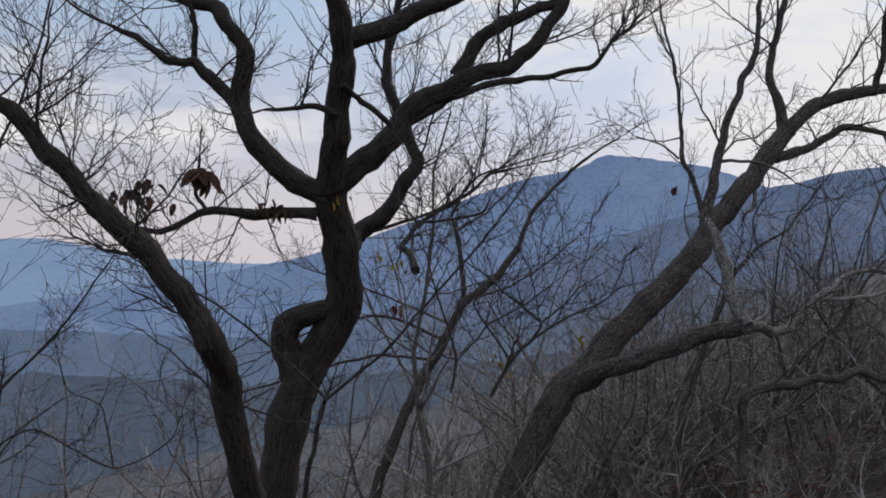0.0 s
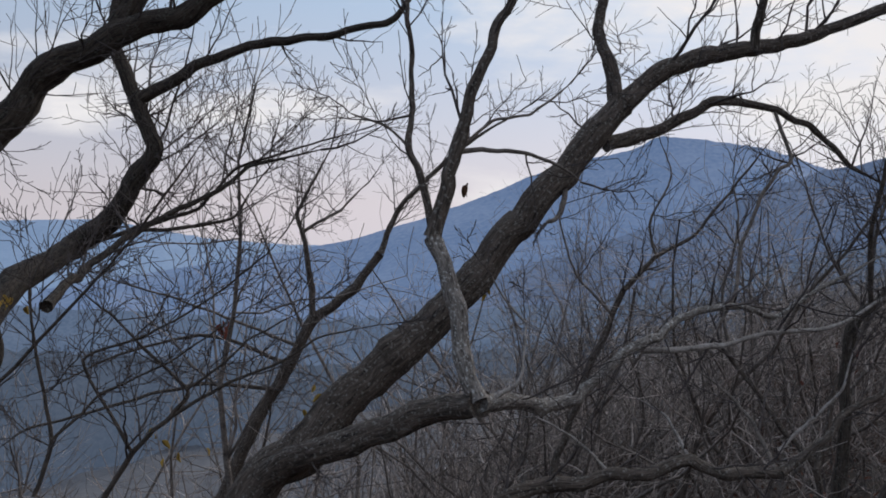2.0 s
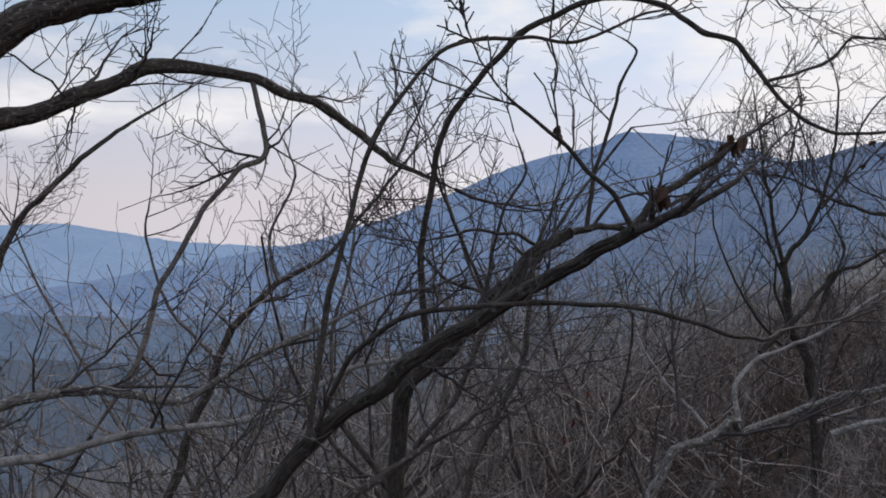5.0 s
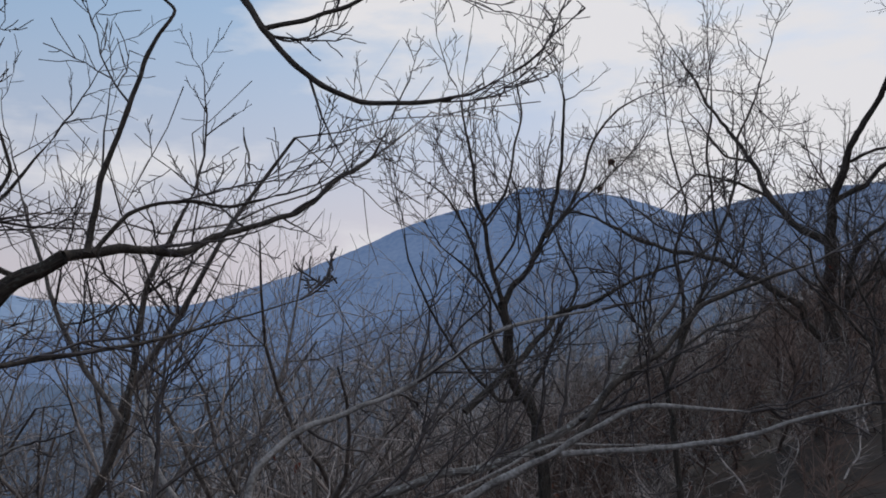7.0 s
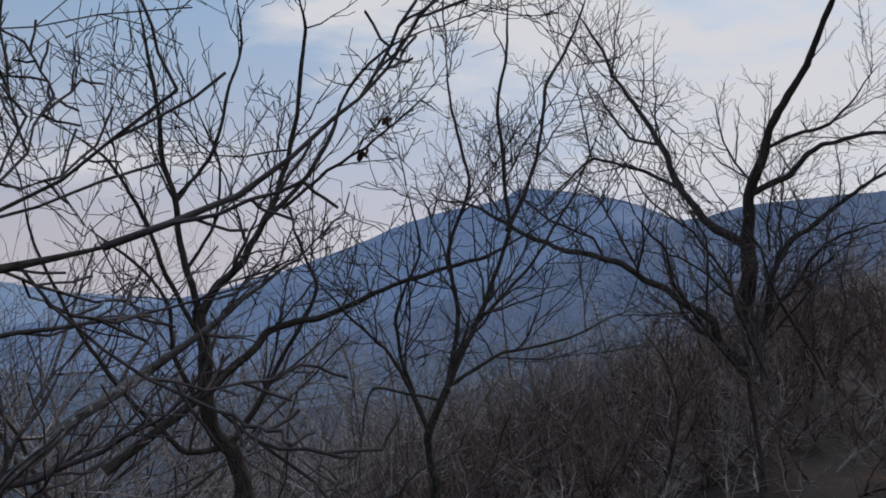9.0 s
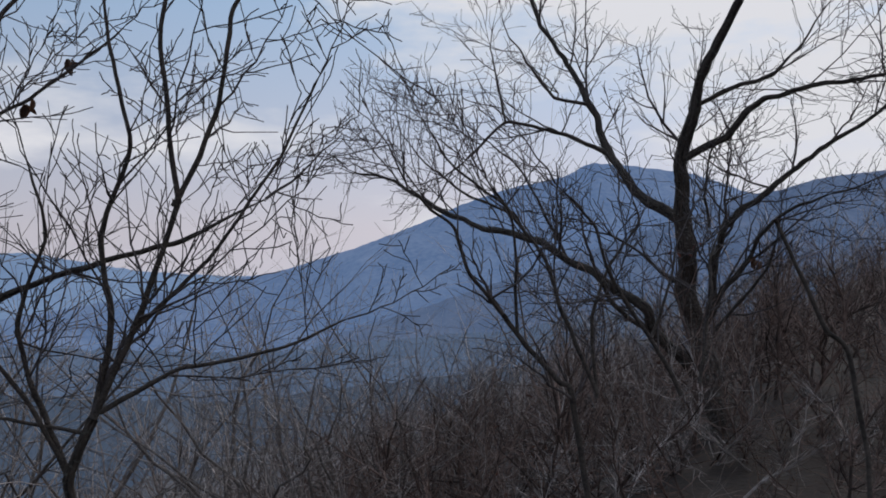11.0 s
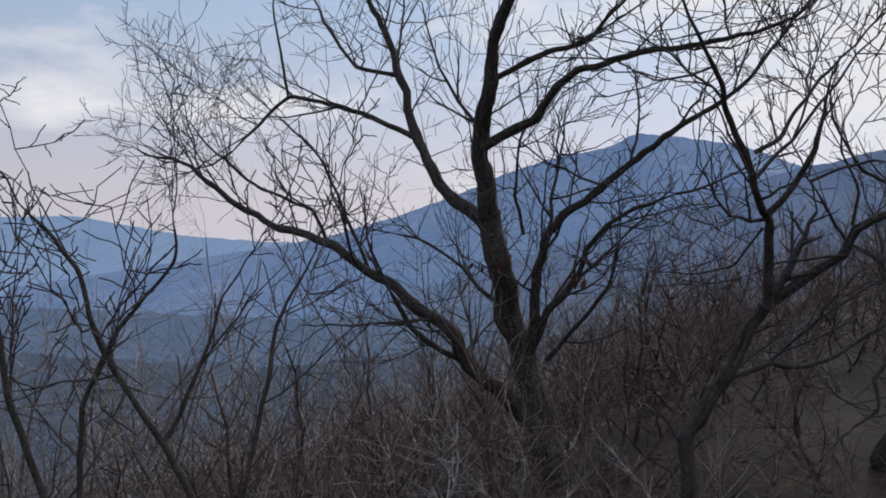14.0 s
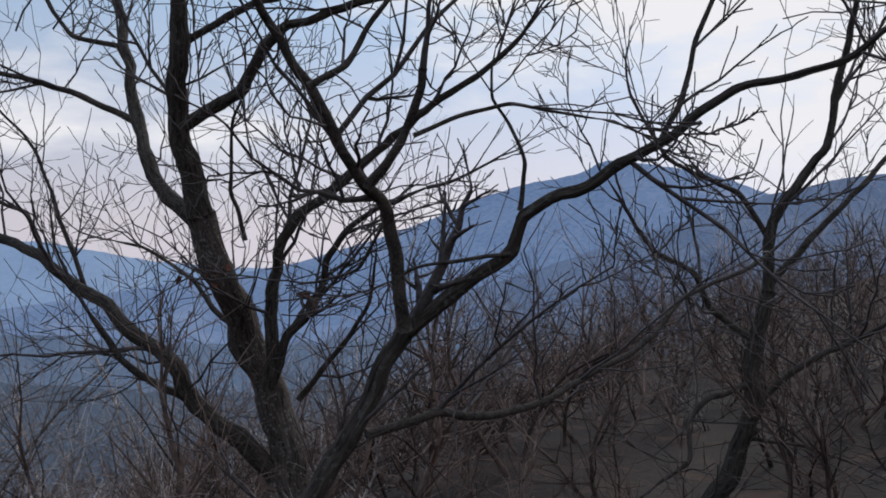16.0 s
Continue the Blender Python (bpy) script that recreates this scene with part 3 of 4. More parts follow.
maple_a = new_tree("low_tree", "low crooked bare tree with pale grey twisting branches", 1.55, 5.20)
limb(maple_a, "trunk", [(1.64, 5.20, 0.41), (1.93, 5.27, 0.50), (2.23, 5.33, 0.54), (2.44, 5.40, 0.53), (2.66, 5.47, 0.59), (2.89, 5.53, 0.50), (3.18, 5.60, 0.50)], 0.034, 0.029, bark_grey, 4, 0.5)
limb(maple_a, "limb", [(3.18, 5.60, 0.50), (3.42, 5.70, 0.63), (3.61, 5.80, 0.80), (3.86, 5.90, 0.92), (4.16, 6.00, 1.07)], 0.027, 0.011, bark_grey, 5, 0.6, True)
limb(maple_a, "limb", [(3.15, 5.60, 0.52), (3.09, 5.73, 0.71), (2.96, 5.87, 0.87), (2.80, 6.00, 1.01)], 0.014, 0.005, bark_grey, 5, 0.6)
limb(maple_a, "limb", [(3.20, 5.70, 0.59), (3.41, 5.77, 0.77), (3.58, 5.83, 0.92), (3.67, 5.90, 1.14)], 0.013, 0.005, bark_pale, 5, 0.5)
limb(maple_a, "limb", [(2.67, 5.50, 0.58), (2.57, 5.65, 0.78), (2.41, 5.80, 0.87)], 0.011, 0.005, bark_pale, 5, 0.5)
limb(maple_a, "limb", [(2.23, 5.40, 0.53), (2.06, 5.47, 0.68), (1.85, 5.53, 0.79), (1.60, 5.60, 0.74)], 0.009, 0.004, bark_pale, 4, 0.4)
crown(maple_a)

oak_c = new_tree("young_oak", "young bare oak with swollen buds on its twigs", 2.92, 5.12)
limb(oak_c, "trunk", [(3.75, 5.00, 1.05), (4.04, 4.96, 1.40), (4.32, 4.92, 1.63), (4.56, 4.86, 1.78), (4.72, 4.78, 1.88), (4.82, 4.70, 1.95)], 0.025, 0.014, bark_dark, 1.2, 0.25)
limb(oak_c, "limb", [(4.82, 4.70, 1.95), (4.87, 4.72, 2.02), (4.93, 4.75, 2.05), (5.02, 4.78, 2.11), (5.07, 4.80, 2.15)], 0.010, 0.006, bark_dark, 3, 0.2)
limb(oak_c, "limb", [(4.82, 4.70, 1.95), (4.94, 4.77, 1.99), (5.07, 4.83, 2.06), (5.13, 4.90, 2.10)], 0.011, 0.004, bark_dark, 4.8, 0.25)
limb(oak_c, "limb", [(4.81, 4.70, 1.96), (4.77, 4.68, 2.03), (4.71, 4.66, 2.09), (4.65, 4.64, 2.15), (4.58, 4.62, 2.20), (4.52, 4.60, 2.25)], 0.007, 0.003, bark_dark, 4.8, 0.3, True)
limb(oak_c, "limb", [(4.05, 4.95, 1.40), (4.10, 5.05, 1.80), (4.22, 5.25, 2.25), (4.40, 5.38, 2.48), (4.64, 5.50, 2.53), (4.80, 5.53, 2.52), (5.01, 5.60, 2.62)], 0.009, 0.006, bark_dark, 3.6, 0.3, True)
limb(oak_c, "limb", [(4.05, 4.95, 1.40), (4.17, 4.86, 1.65), (4.34, 4.77, 1.77), (4.60, 4.71, 1.79), (4.73, 4.67, 1.79), (4.87, 4.66, 1.77), (5.00, 4.69, 1.73), (5.12, 4.79, 1.70), (5.27, 5.02, 1.70), (5.50, 5.25, 1.70), (5.71, 5.53, 1.73), (5.90, 5.80, 1.78)], 0.007, 0.003, bark_dark, 1.8, 0.2)
crown(oak_c)

oak_d = new_tree("oak_tree", "slender bare oak with one long arching branch", 3.95, 7.20)
limb(oak_d, "trunk", [(4.14, 7.20, 1.13), (4.35, 7.22, 1.37), (4.58, 7.25, 1.62), (4.78, 7.28, 1.81), (4.97, 7.30, 1.93)], 0.043, 0.025, bark_dark, 2, 0.5)
limb(oak_d, "limb", [(4.97, 7.30, 1.93), (5.14, 7.46, 1.95), (5.30, 7.62, 1.93), (5.42, 7.79, 2.02), (5.62, 7.95, 2.08), (5.79, 8.11, 2.18), (5.93, 8.28, 2.32), (6.06, 8.44, 2.41), (6.17, 8.60, 2.63)], 0.020, 0.006, bark_dark, 4, 0.5)
limb(oak_d, "limb", [(4.27, 7.20, 1.27), (4.24, 7.13, 1.84), (4.37, 7.07, 2.44), (4.71, 7.00, 2.85), (5.08, 6.93, 3.00), (5.34, 6.87, 2.94), (5.51, 6.80, 2.80), (5.62, 6.77, 2.76), (5.69, 6.73, 2.66), (5.74, 6.70, 2.57), (5.82, 6.70, 2.47), (5.90, 6.70, 2.41), (6.03, 6.70, 2.35), (6.21, 6.70, 2.35), (6.35, 6.70, 2.37), (6.49, 6.70, 2.44)], 0.018, 0.005, bark_dark, 1.5, 0.4)
limb(oak_d, "limb", [(5.74, 6.70, 2.57), (5.86, 6.72, 2.60), (5.98, 6.73, 2.64), (6.07, 6.75, 2.70), (6.14, 6.77, 2.77), (6.31, 6.78, 2.76), (6.45, 6.80, 2.80)], 0.008, 0.005, bark_dark, 2.5, 0.3)
limb(oak_d, "limb", [(5.05, 7.30, 1.94), (5.09, 7.34, 2.22), (5.18, 7.38, 2.46), (5.24, 7.42, 2.68), (5.33, 7.46, 2.86), (5.21, 7.50, 2.95)], 0.013, 0.005, bark_dark, 4, 0.5)
limb(oak_d, "limb", [(4.55, 7.30, 1.63), (4.58, 7.33, 1.83), (4.65, 7.35, 2.06), (4.76, 7.38, 2.25), (4.70, 7.40, 2.44)], 0.011, 0.005, bark_dark, 4, 0.5)
limb(oak_d, "limb", [(4.55, 7.30, 1.63), (4.43, 7.27, 1.88), (4.33, 7.23, 2.17), (4.27, 7.20, 2.32)], 0.011, 0.005, bark_dark, 4, 0.5)
limb(oak_d, "limb", [(5.07, 7.30, 1.94), (5.18, 7.35, 2.08), (5.36, 7.40, 2.13), (5.54, 7.45, 2.11), (5.69, 7.50, 2.15)], 0.009, 0.005, bark_dark, 4, 0.5)
limb(oak_d, "limb", [(4.84, 7.30, 1.85), (4.70, 7.23, 1.92), (4.48, 7.17, 1.94), (4.23, 7.10, 1.89)], 0.011, 0.005, bark_dark, 4, 0.5)
limb(oak_d, "limb", [(4.56, 7.30, 1.63), (4.38, 7.15, 1.70), (4.23, 7.00, 1.86)], 0.011, 0.005, bark_dark, 4, 0.5)
limb(oak_d, "limb", [(4.58, 7.30, 1.56), (4.68, 7.17, 1.31), (4.82, 7.03, 1.28), (4.97, 6.90, 1.34)], 0.009, 0.005, bark_pale, 2, 0.3)
crown(oak_d)

maple_b = new_tree("low_tree", "low bare tree with pale spreading branches", 4.88, 6.41)
limb(maple_b, "trunk", [(5.16, 6.60, 0.59), (5.33, 6.71, 0.97), (5.51, 6.82, 1.01), (5.66, 6.93, 1.06), (5.75, 7.04, 1.00), (6.08, 7.16, 1.09), (6.56, 7.27, 1.18), (6.82, 7.38, 1.29), (7.04, 7.49, 1.50), (7.19, 7.60, 1.62)], 0.022, 0.011, bark_pale, 4.8, 0.6)
limb(maple_b, "limb", [(5.65, 6.80, 1.09), (5.67, 6.92, 1.23), (5.82, 7.04, 1.34), (6.15, 7.16, 1.44), (6.52, 7.28, 1.64), (6.91, 7.40, 1.69)], 0.014, 0.006, bark_pale, 5.4, 0.6)
limb(maple_b, "limb", [(5.51, 6.80, 1.06), (5.38, 6.93, 1.23), (5.29, 7.07, 1.36), (5.27, 7.20, 1.47)], 0.011, 0.005, bark_pale, 5.4, 0.6)
limb(maple_b, "limb", [(6.03, 6.90, 1.07), (6.30, 7.00, 1.12), (6.65, 7.10, 1.24), (7.06, 7.20, 1.21)], 0.008, 0.004, bark_pale, 4.8, 0.5)
limb(maple_b, "limb", [(5.94, 6.50, 1.10), (6.07, 6.47, 1.15), (6.24, 6.44, 1.20), (6.42, 6.41, 1.30), (6.55, 6.39, 1.37), (6.71, 6.36, 1.45), (6.80, 6.33, 1.47), (7.02, 6.30, 1.45)], 0.014, 0.006, bark_pale, 2, 0.4)
limb(maple_b, "limb", [(6.52, 6.30, 1.36), (6.72, 6.25, 1.38), (6.94, 6.20, 1.40), (7.13, 6.15, 1.46), (7.24, 6.10, 1.49)], 0.009, 0.005, bark_pale, 2, 0.4)
limb(maple_b, "limb", [(6.58, 6.40, 1.38), (6.70, 6.44, 1.51), (6.84, 6.48, 1.59), (6.97, 6.52, 1.72), (7.17, 6.56, 1.79), (7.36, 6.60, 1.84)], 0.010, 0.005, bark_dark, 4, 0.5)
crown(maple_b)

tree_f = new_tree("slender_tree", "many-stemmed bare tree with dense fine twigs", 7.12, 9.90)
limb(tree_f, "trunk", [(7.10, 9.90, 0.81), (7.04, 9.90, 1.03), (6.94, 9.90, 1.19), (6.91, 9.90, 1.44), (6.89, 9.90, 1.67)], 0.038, 0.029, bark_dark, 1, 0.5)
limb(tree_f, "limb", [(6.89, 9.90, 1.67), (6.83, 9.88, 1.85), (6.78, 9.87, 2.18), (6.72, 9.85, 2.43), (6.69, 9.83, 2.68), (6.66, 9.82, 2.85), (6.62, 9.80, 3.04)], 0.018, 0.005, bark_dark, 5, 0.6)
limb(tree_f, "limb", [(6.90, 9.90, 1.66), (6.97, 9.91, 1.80), (7.08, 9.93, 1.90), (7.18, 9.94, 2.08), (7.28, 9.96, 2.37), (7.32, 9.97, 2.72), (7.35, 9.99, 2.96), (7.31, 10.00, 3.18)], 0.022, 0.006, bark_dark, 5, 0.6)
limb(tree_f, "limb", [(7.18, 9.90, 2.08), (7.35, 9.96, 2.27), (7.48, 10.02, 2.52), (7.58, 10.08, 2.77), (7.75, 10.14, 2.95), (7.96, 10.20, 3.06)], 0.013, 0.005, bark_dark, 5, 0.6)
limb(tree_f, "limb", [(7.25, 10.00, 2.14), (7.43, 10.07, 2.31), (7.64, 10.15, 2.46), (7.84, 10.23, 2.64), (7.95, 10.30, 2.77)], 0.010, 0.004, bark_dark, 6, 0.6)
limb(tree_f, "limb", [(6.90, 9.90, 1.54), (6.77, 9.82, 1.80), (6.66, 9.75, 2.11), (6.54, 9.68, 2.32), (6.39, 9.60, 2.43)], 0.013, 0.005, bark_dark, 5, 0.6)
limb(tree_f, "limb", [(7.03, 9.90, 1.06), (7.18, 9.94, 1.28), (7.25, 9.98, 1.43), (7.41, 10.02, 1.77), (7.32, 10.06, 1.98), (7.24, 10.10, 2.25)], 0.016, 0.005, bark_dark, 5, 0.6)
limb(tree_f, "limb", [(6.78, 9.90, 2.18), (6.92, 9.93, 2.36), (6.99, 9.95, 2.63), (7.06, 9.97, 2.90), (7.03, 10.00, 3.12)], 0.010, 0.005, bark_dark, 5, 0.6)
limb(tree_f, "limb", [(6.83, 9.90, 1.85), (6.96, 9.83, 2.05), (7.00, 9.77, 2.29), (6.91, 9.70, 2.53)], 0.009, 0.004, bark_dark, 5, 0.6)
limb(tree_f, "limb", [(6.94, 9.90, 1.19), (6.80, 9.82, 1.45), (6.79, 9.75, 1.70), (6.66, 9.68, 1.87), (6.47, 9.60, 2.03)], 0.013, 0.005, bark_dark, 5, 0.6)
limb(tree_f, "limb", [(7.01, 9.90, 1.06), (6.85, 9.83, 1.05), (6.65, 9.77, 1.26), (6.52, 9.70, 1.44), (6.37, 9.63, 1.72), (6.28, 9.57, 1.93), (6.25, 9.50, 2.16)], 0.014, 0.005, bark_dark, 5, 0.7)
limb(tree_f, "limb", [(6.59, 9.50, 1.03), (6.83, 9.59, 1.23), (7.00, 9.68, 1.36), (7.20, 9.76, 1.57), (7.42, 9.85, 1.64), (7.62, 9.94, 1.72), (7.88, 10.02, 1.82), (8.22, 10.11, 1.93), (8.51, 10.20, 2.08)], 0.022, 0.007, bark_dark, 2.5, 0.5)
crown(tree_f)

tree_g = new_tree("slender_tree", "bare sapling clump with upright wand-like stems", 7.96, 9.80)
limb(tree_g, "trunk", [(7.95, 9.80, 0.82), (7.92, 9.80, 1.12), (8.00, 9.80, 1.32)], 0.020, 0.015, bark_dark, 1, 0.4)
limb(tree_g, "limb", [(8.00, 9.80, 1.32), (8.06, 9.82, 1.64), (8.01, 9.84, 1.93), (8.11, 9.86, 2.24), (8.03, 9.88, 2.58), (8.00, 9.90, 2.85)], 0.013, 0.005, bark_dark, 5, 0.6)
limb(tree_g, "limb", [(8.00, 9.80, 1.32), (8.15, 9.80, 1.65), (8.28, 9.80, 2.05), (8.23, 9.80, 2.57), (8.27, 9.80, 2.83), (8.28, 9.80, 3.11)], 0.013, 0.005, bark_dark, 5, 0.6)
limb(tree_g, "limb", [(8.27, 9.80, 2.03), (8.41, 9.83, 2.34), (8.46, 9.85, 2.71), (8.58, 9.88, 2.91), (8.67, 9.90, 3.16)], 0.010, 0.005, bark_dark, 5, 0.6)
limb(tree_g, "limb", [(7.92, 9.80, 1.12), (7.82, 9.78, 1.40), (7.77, 9.75, 1.65), (7.87, 9.72, 1.95), (7.81, 9.70, 2.22)], 0.011, 0.004, bark_dark, 5, 0.6)
limb(tree_g, "limb", [(7.92, 9.80, 1.12), (7.77, 9.73, 1.45), (7.57, 9.67, 1.65), (7.43, 9.60, 1.80)], 0.009, 0.004, bark_dark, 5, 0.6)
limb(tree_g, "limb", [(8.02, 9.80, 1.34), (8.29, 9.90, 1.48), (8.58, 10.00, 1.53), (8.83, 10.10, 1.63)], 0.010, 0.004, bark_dark, 5, 0.6)
limb(tree_g, "limb", [(8.13, 9.80, 1.61), (8.37, 9.87, 1.85), (8.60, 9.93, 2.20), (8.75, 10.00, 2.53)], 0.009, 0.004, bark_dark, 5, 0.6)
limb(tree_g, "limb", [(7.97, 9.80, 1.27), (7.67, 9.75, 1.33), (7.62, 9.70, 1.11)], 0.007, 0.004, bark_dark, 4, 0.5)
crown(tree_g)

oak_f = new_tree("oak_tree", "large bare oak with a wide dark crown", 11.45, 14.20)
limb(oak_f, "trunk", [(11.42, 14.20, 0.63), (11.34, 14.20, 0.96), (11.27, 14.20, 1.25), (11.17, 14.10, 1.57), (11.09, 13.80, 1.95), (11.02, 13.70, 2.19)], 0.098, 0.064, bark_grey, 0, 0.5)
limb(oak_f, "limb", [(11.02, 13.70, 2.19), (10.99, 13.57, 2.43), (10.98, 13.45, 2.70), (11.02, 13.32, 2.92), (11.06, 13.20, 3.18)], 0.058, 0.038, bark_dark, 3, 0.9, True)
limb(oak_f, "limb", [(11.02, 13.75, 2.13), (10.81, 13.89, 2.28), (10.67, 14.03, 2.47), (10.55, 14.18, 2.72), (10.45, 14.32, 3.08), (10.36, 14.46, 3.31), (10.27, 14.60, 3.55)], 0.044, 0.024, bark_dark, 3.5, 0.9, True)
limb(oak_f, "limb", [(10.54, 14.17, 2.69), (10.29, 14.18, 2.80), (10.10, 14.18, 2.87), (9.73, 14.19, 2.94), (9.55, 14.19, 2.78), (9.36, 14.20, 2.59)], 0.019, 0.009, bark_dark, 5, 0.8)
limb(oak_f, "limb", [(9.73, 14.18, 2.94), (9.68, 14.19, 3.21), (9.63, 14.20, 3.44)], 0.010, 0.008, bark_dark, 5, 0.8, True)
limb(oak_f, "limb", [(10.44, 14.32, 3.10), (10.14, 14.35, 3.17), (9.98, 14.37, 3.39), (9.91, 14.40, 3.49)], 0.015, 0.010, bark_dark, 5, 0.8, True)
limb(oak_f, "limb", [(11.30, 14.20, 0.85), (11.11, 14.13, 1.07), (10.91, 14.07, 1.23), (10.79, 14.00, 1.43), (10.58, 14.10, 1.63), (10.29, 14.20, 1.80), (10.02, 14.30, 1.97), (9.64, 14.53, 2.08), (9.33, 14.77, 2.21), (8.97, 15.00, 2.42)], 0.053, 0.017, bark_dark, 5, 0.9, True)
limb(oak_f, "limb", [(10.91, 14.10, 1.23), (10.69, 14.03, 1.36), (10.52, 13.97, 1.52), (10.42, 13.90, 1.72)], 0.020, 0.015, bark_dark, 4, 0.7)
limb(oak_f, "limb", [(9.95, 14.50, 1.97), (9.81, 14.53, 2.22), (9.46, 14.57, 2.37), (9.17, 14.60, 2.58)], 0.015, 0.009, bark_dark, 6, 0.8, True)
limb(oak_f, "limb", [(10.26, 14.30, 1.79), (10.06, 14.40, 2.23), (9.86, 14.50, 2.61), (9.54, 14.60, 2.89)], 0.014, 0.006, bark_dark, 6, 0.8)
limb(oak_f, "limb", [(11.28, 14.00, 1.34), (11.33, 13.94, 1.56), (11.31, 13.88, 1.83), (11.36, 13.82, 2.07), (11.47, 13.76, 2.20), (11.67, 13.70, 2.35), (11.92, 13.64, 2.54), (12.06, 13.58, 2.65), (12.28, 13.52, 2.80), (12.46, 13.46, 2.95), (12.59, 13.40, 3.13)], 0.036, 0.010, bark_dark, 5, 0.8)
limb(oak_f, "limb", [(10.98, 13.50, 2.57), (11.17, 13.44, 2.67), (11.28, 13.38, 2.73), (11.40, 13.31, 2.88), (11.50, 13.25, 2.96), (11.66, 13.19, 3.01), (11.86, 13.12, 3.05), (12.06, 13.06, 3.06), (12.26, 13.00, 3.09)], 0.031, 0.012, bark_dark, 4.5, 0.8, True)
limb(oak_f, "limb", [(11.00, 13.40, 2.91), (11.22, 13.35, 3.03), (11.44, 13.30, 3.09), (11.56, 13.25, 3.14), (11.63, 13.20, 3.23)], 0.019, 0.010, bark_dark, 5, 0.8, True)
limb(oak_f, "limb", [(11.29, 14.00, 1.32), (11.41, 13.92, 1.59), (11.56, 13.83, 1.81), (11.60, 13.75, 1.99), (11.69, 13.67, 2.10), (11.89, 13.58, 2.23), (12.08, 13.50, 2.31)], 0.024, 0.010, bark_dark, 5, 0.7)
limb(oak_f, "limb", [(11.12, 14.10, 1.63), (10.97, 14.15, 1.72), (10.87, 14.20, 1.85), (10.63, 14.25, 2.01), (10.39, 14.30, 2.07)], 0.017, 0.007, bark_dark, 6, 0.7)
limb(oak_f, "limb", [(11.23, 13.70, 2.07), (11.18, 13.63, 2.33), (11.20, 13.57, 2.60), (11.33, 13.50, 2.84)], 0.012, 0.005, bark_dark, 6, 0.7)
limb(oak_f, "limb", [(11.41, 14.20, 1.25), (11.67, 14.10, 1.58), (11.80, 14.00, 1.80), (11.83, 13.90, 2.05)], 0.017, 0.006, bark_dark, 5, 0.8)
crown(oak_f)

oak_g = new_tree("oak_tree", "crooked bare oak with a broken stub", 11.73, 11.80)
limb(oak_g, "trunk", [(11.78, 11.80, 1.30), (11.84, 11.80, 1.39), (11.92, 11.80, 1.53), (11.99, 11.80, 1.68), (12.07, 11.80, 1.81)], 0.030, 0.023, bark_dark, 2, 0.5)
limb(oak_g, "limb", [(12.07, 11.80, 1.81), (12.19, 11.76, 1.91), (12.34, 11.72, 2.02), (12.36, 11.68, 2.12), (12.49, 11.64, 2.18), (12.60, 11.60, 2.24), (12.68, 11.56, 2.29), (12.75, 11.52, 2.34), (12.84, 11.48, 2.40), (12.96, 11.44, 2.43), (13.06, 11.40, 2.47)], 0.021, 0.008, bark_dark, 4.5, 0.7, True)
limb(oak_g, "limb", [(12.07, 11.75, 1.82), (12.05, 11.68, 2.00), (12.03, 11.61, 2.11), (11.99, 11.54, 2.17), (11.92, 11.47, 2.28), (11.87, 11.41, 2.39), (11.80, 11.34, 2.49), (11.76, 11.27, 2.57), (11.72, 11.20, 2.63)], 0.020, 0.008, bark_dark, 4, 0.7, True)
limb(oak_g, "limb", [(11.99, 11.50, 2.17), (12.07, 11.47, 2.28), (12.10, 11.43, 2.35), (12.12, 11.40, 2.43)], 0.012, 0.010, bark_dark, 0, 0.3)
limb(oak_g, "limb", [(12.10, 11.40, 2.28), (12.22, 11.40, 2.33), (12.31, 11.40, 2.35), (12.40, 11.40, 2.34), (12.52, 11.40, 2.32)], 0.006, 0.003, bark_dark, 5, 0.4)
limb(oak_g, "limb", [(12.36, 11.70, 2.13), (12.37, 11.67, 2.25), (12.33, 11.65, 2.34), (12.28, 11.62, 2.40), (12.29, 11.60, 2.52)], 0.007, 0.003, bark_dark, 5, 0.5)
limb(oak_g, "limb", [(11.88, 11.30, 2.37), (11.96, 11.30, 2.42), (12.03, 11.30, 2.52), (12.09, 11.30, 2.61), (12.15, 11.30, 2.68)], 0.008, 0.005, bark_dark, 5, 0.5, True)
limb(oak_g, "limb", [(12.69, 11.60, 2.29), (12.74, 11.60, 2.39), (12.77, 11.60, 2.54), (12.84, 11.60, 2.70), (12.87, 11.60, 2.78)], 0.008, 0.005, bark_dark, 5, 0.5, True)
limb(oak_g, "limb", [(12.03, 11.70, 2.12), (11.95, 11.77, 1.98), (11.85, 11.83, 1.94), (11.74, 11.90, 1.94)], 0.005, 0.003, bark_dark, 5, 0.5)
limb(oak_g, "limb", [(11.96, 11.90, 1.52), (12.16, 11.99, 1.56), (12.32, 12.07, 1.55), (12.47, 12.16, 1.58), (12.68, 12.25, 1.67), (12.83, 12.34, 1.76), (12.97, 12.43, 1.88), (13.22, 12.51, 1.99), (13.42, 12.60, 2.14)], 0.015, 0.006, bark_dark, 5, 0.6)
limb(oak_g, "limb", [(12.34, 11.70, 2.02), (12.19, 11.73, 2.00), (12.09, 11.77, 1.98), (12.02, 11.80, 1.94)], 0.006, 0.003, bark_dark, 5, 0.4)
crown(oak_g)

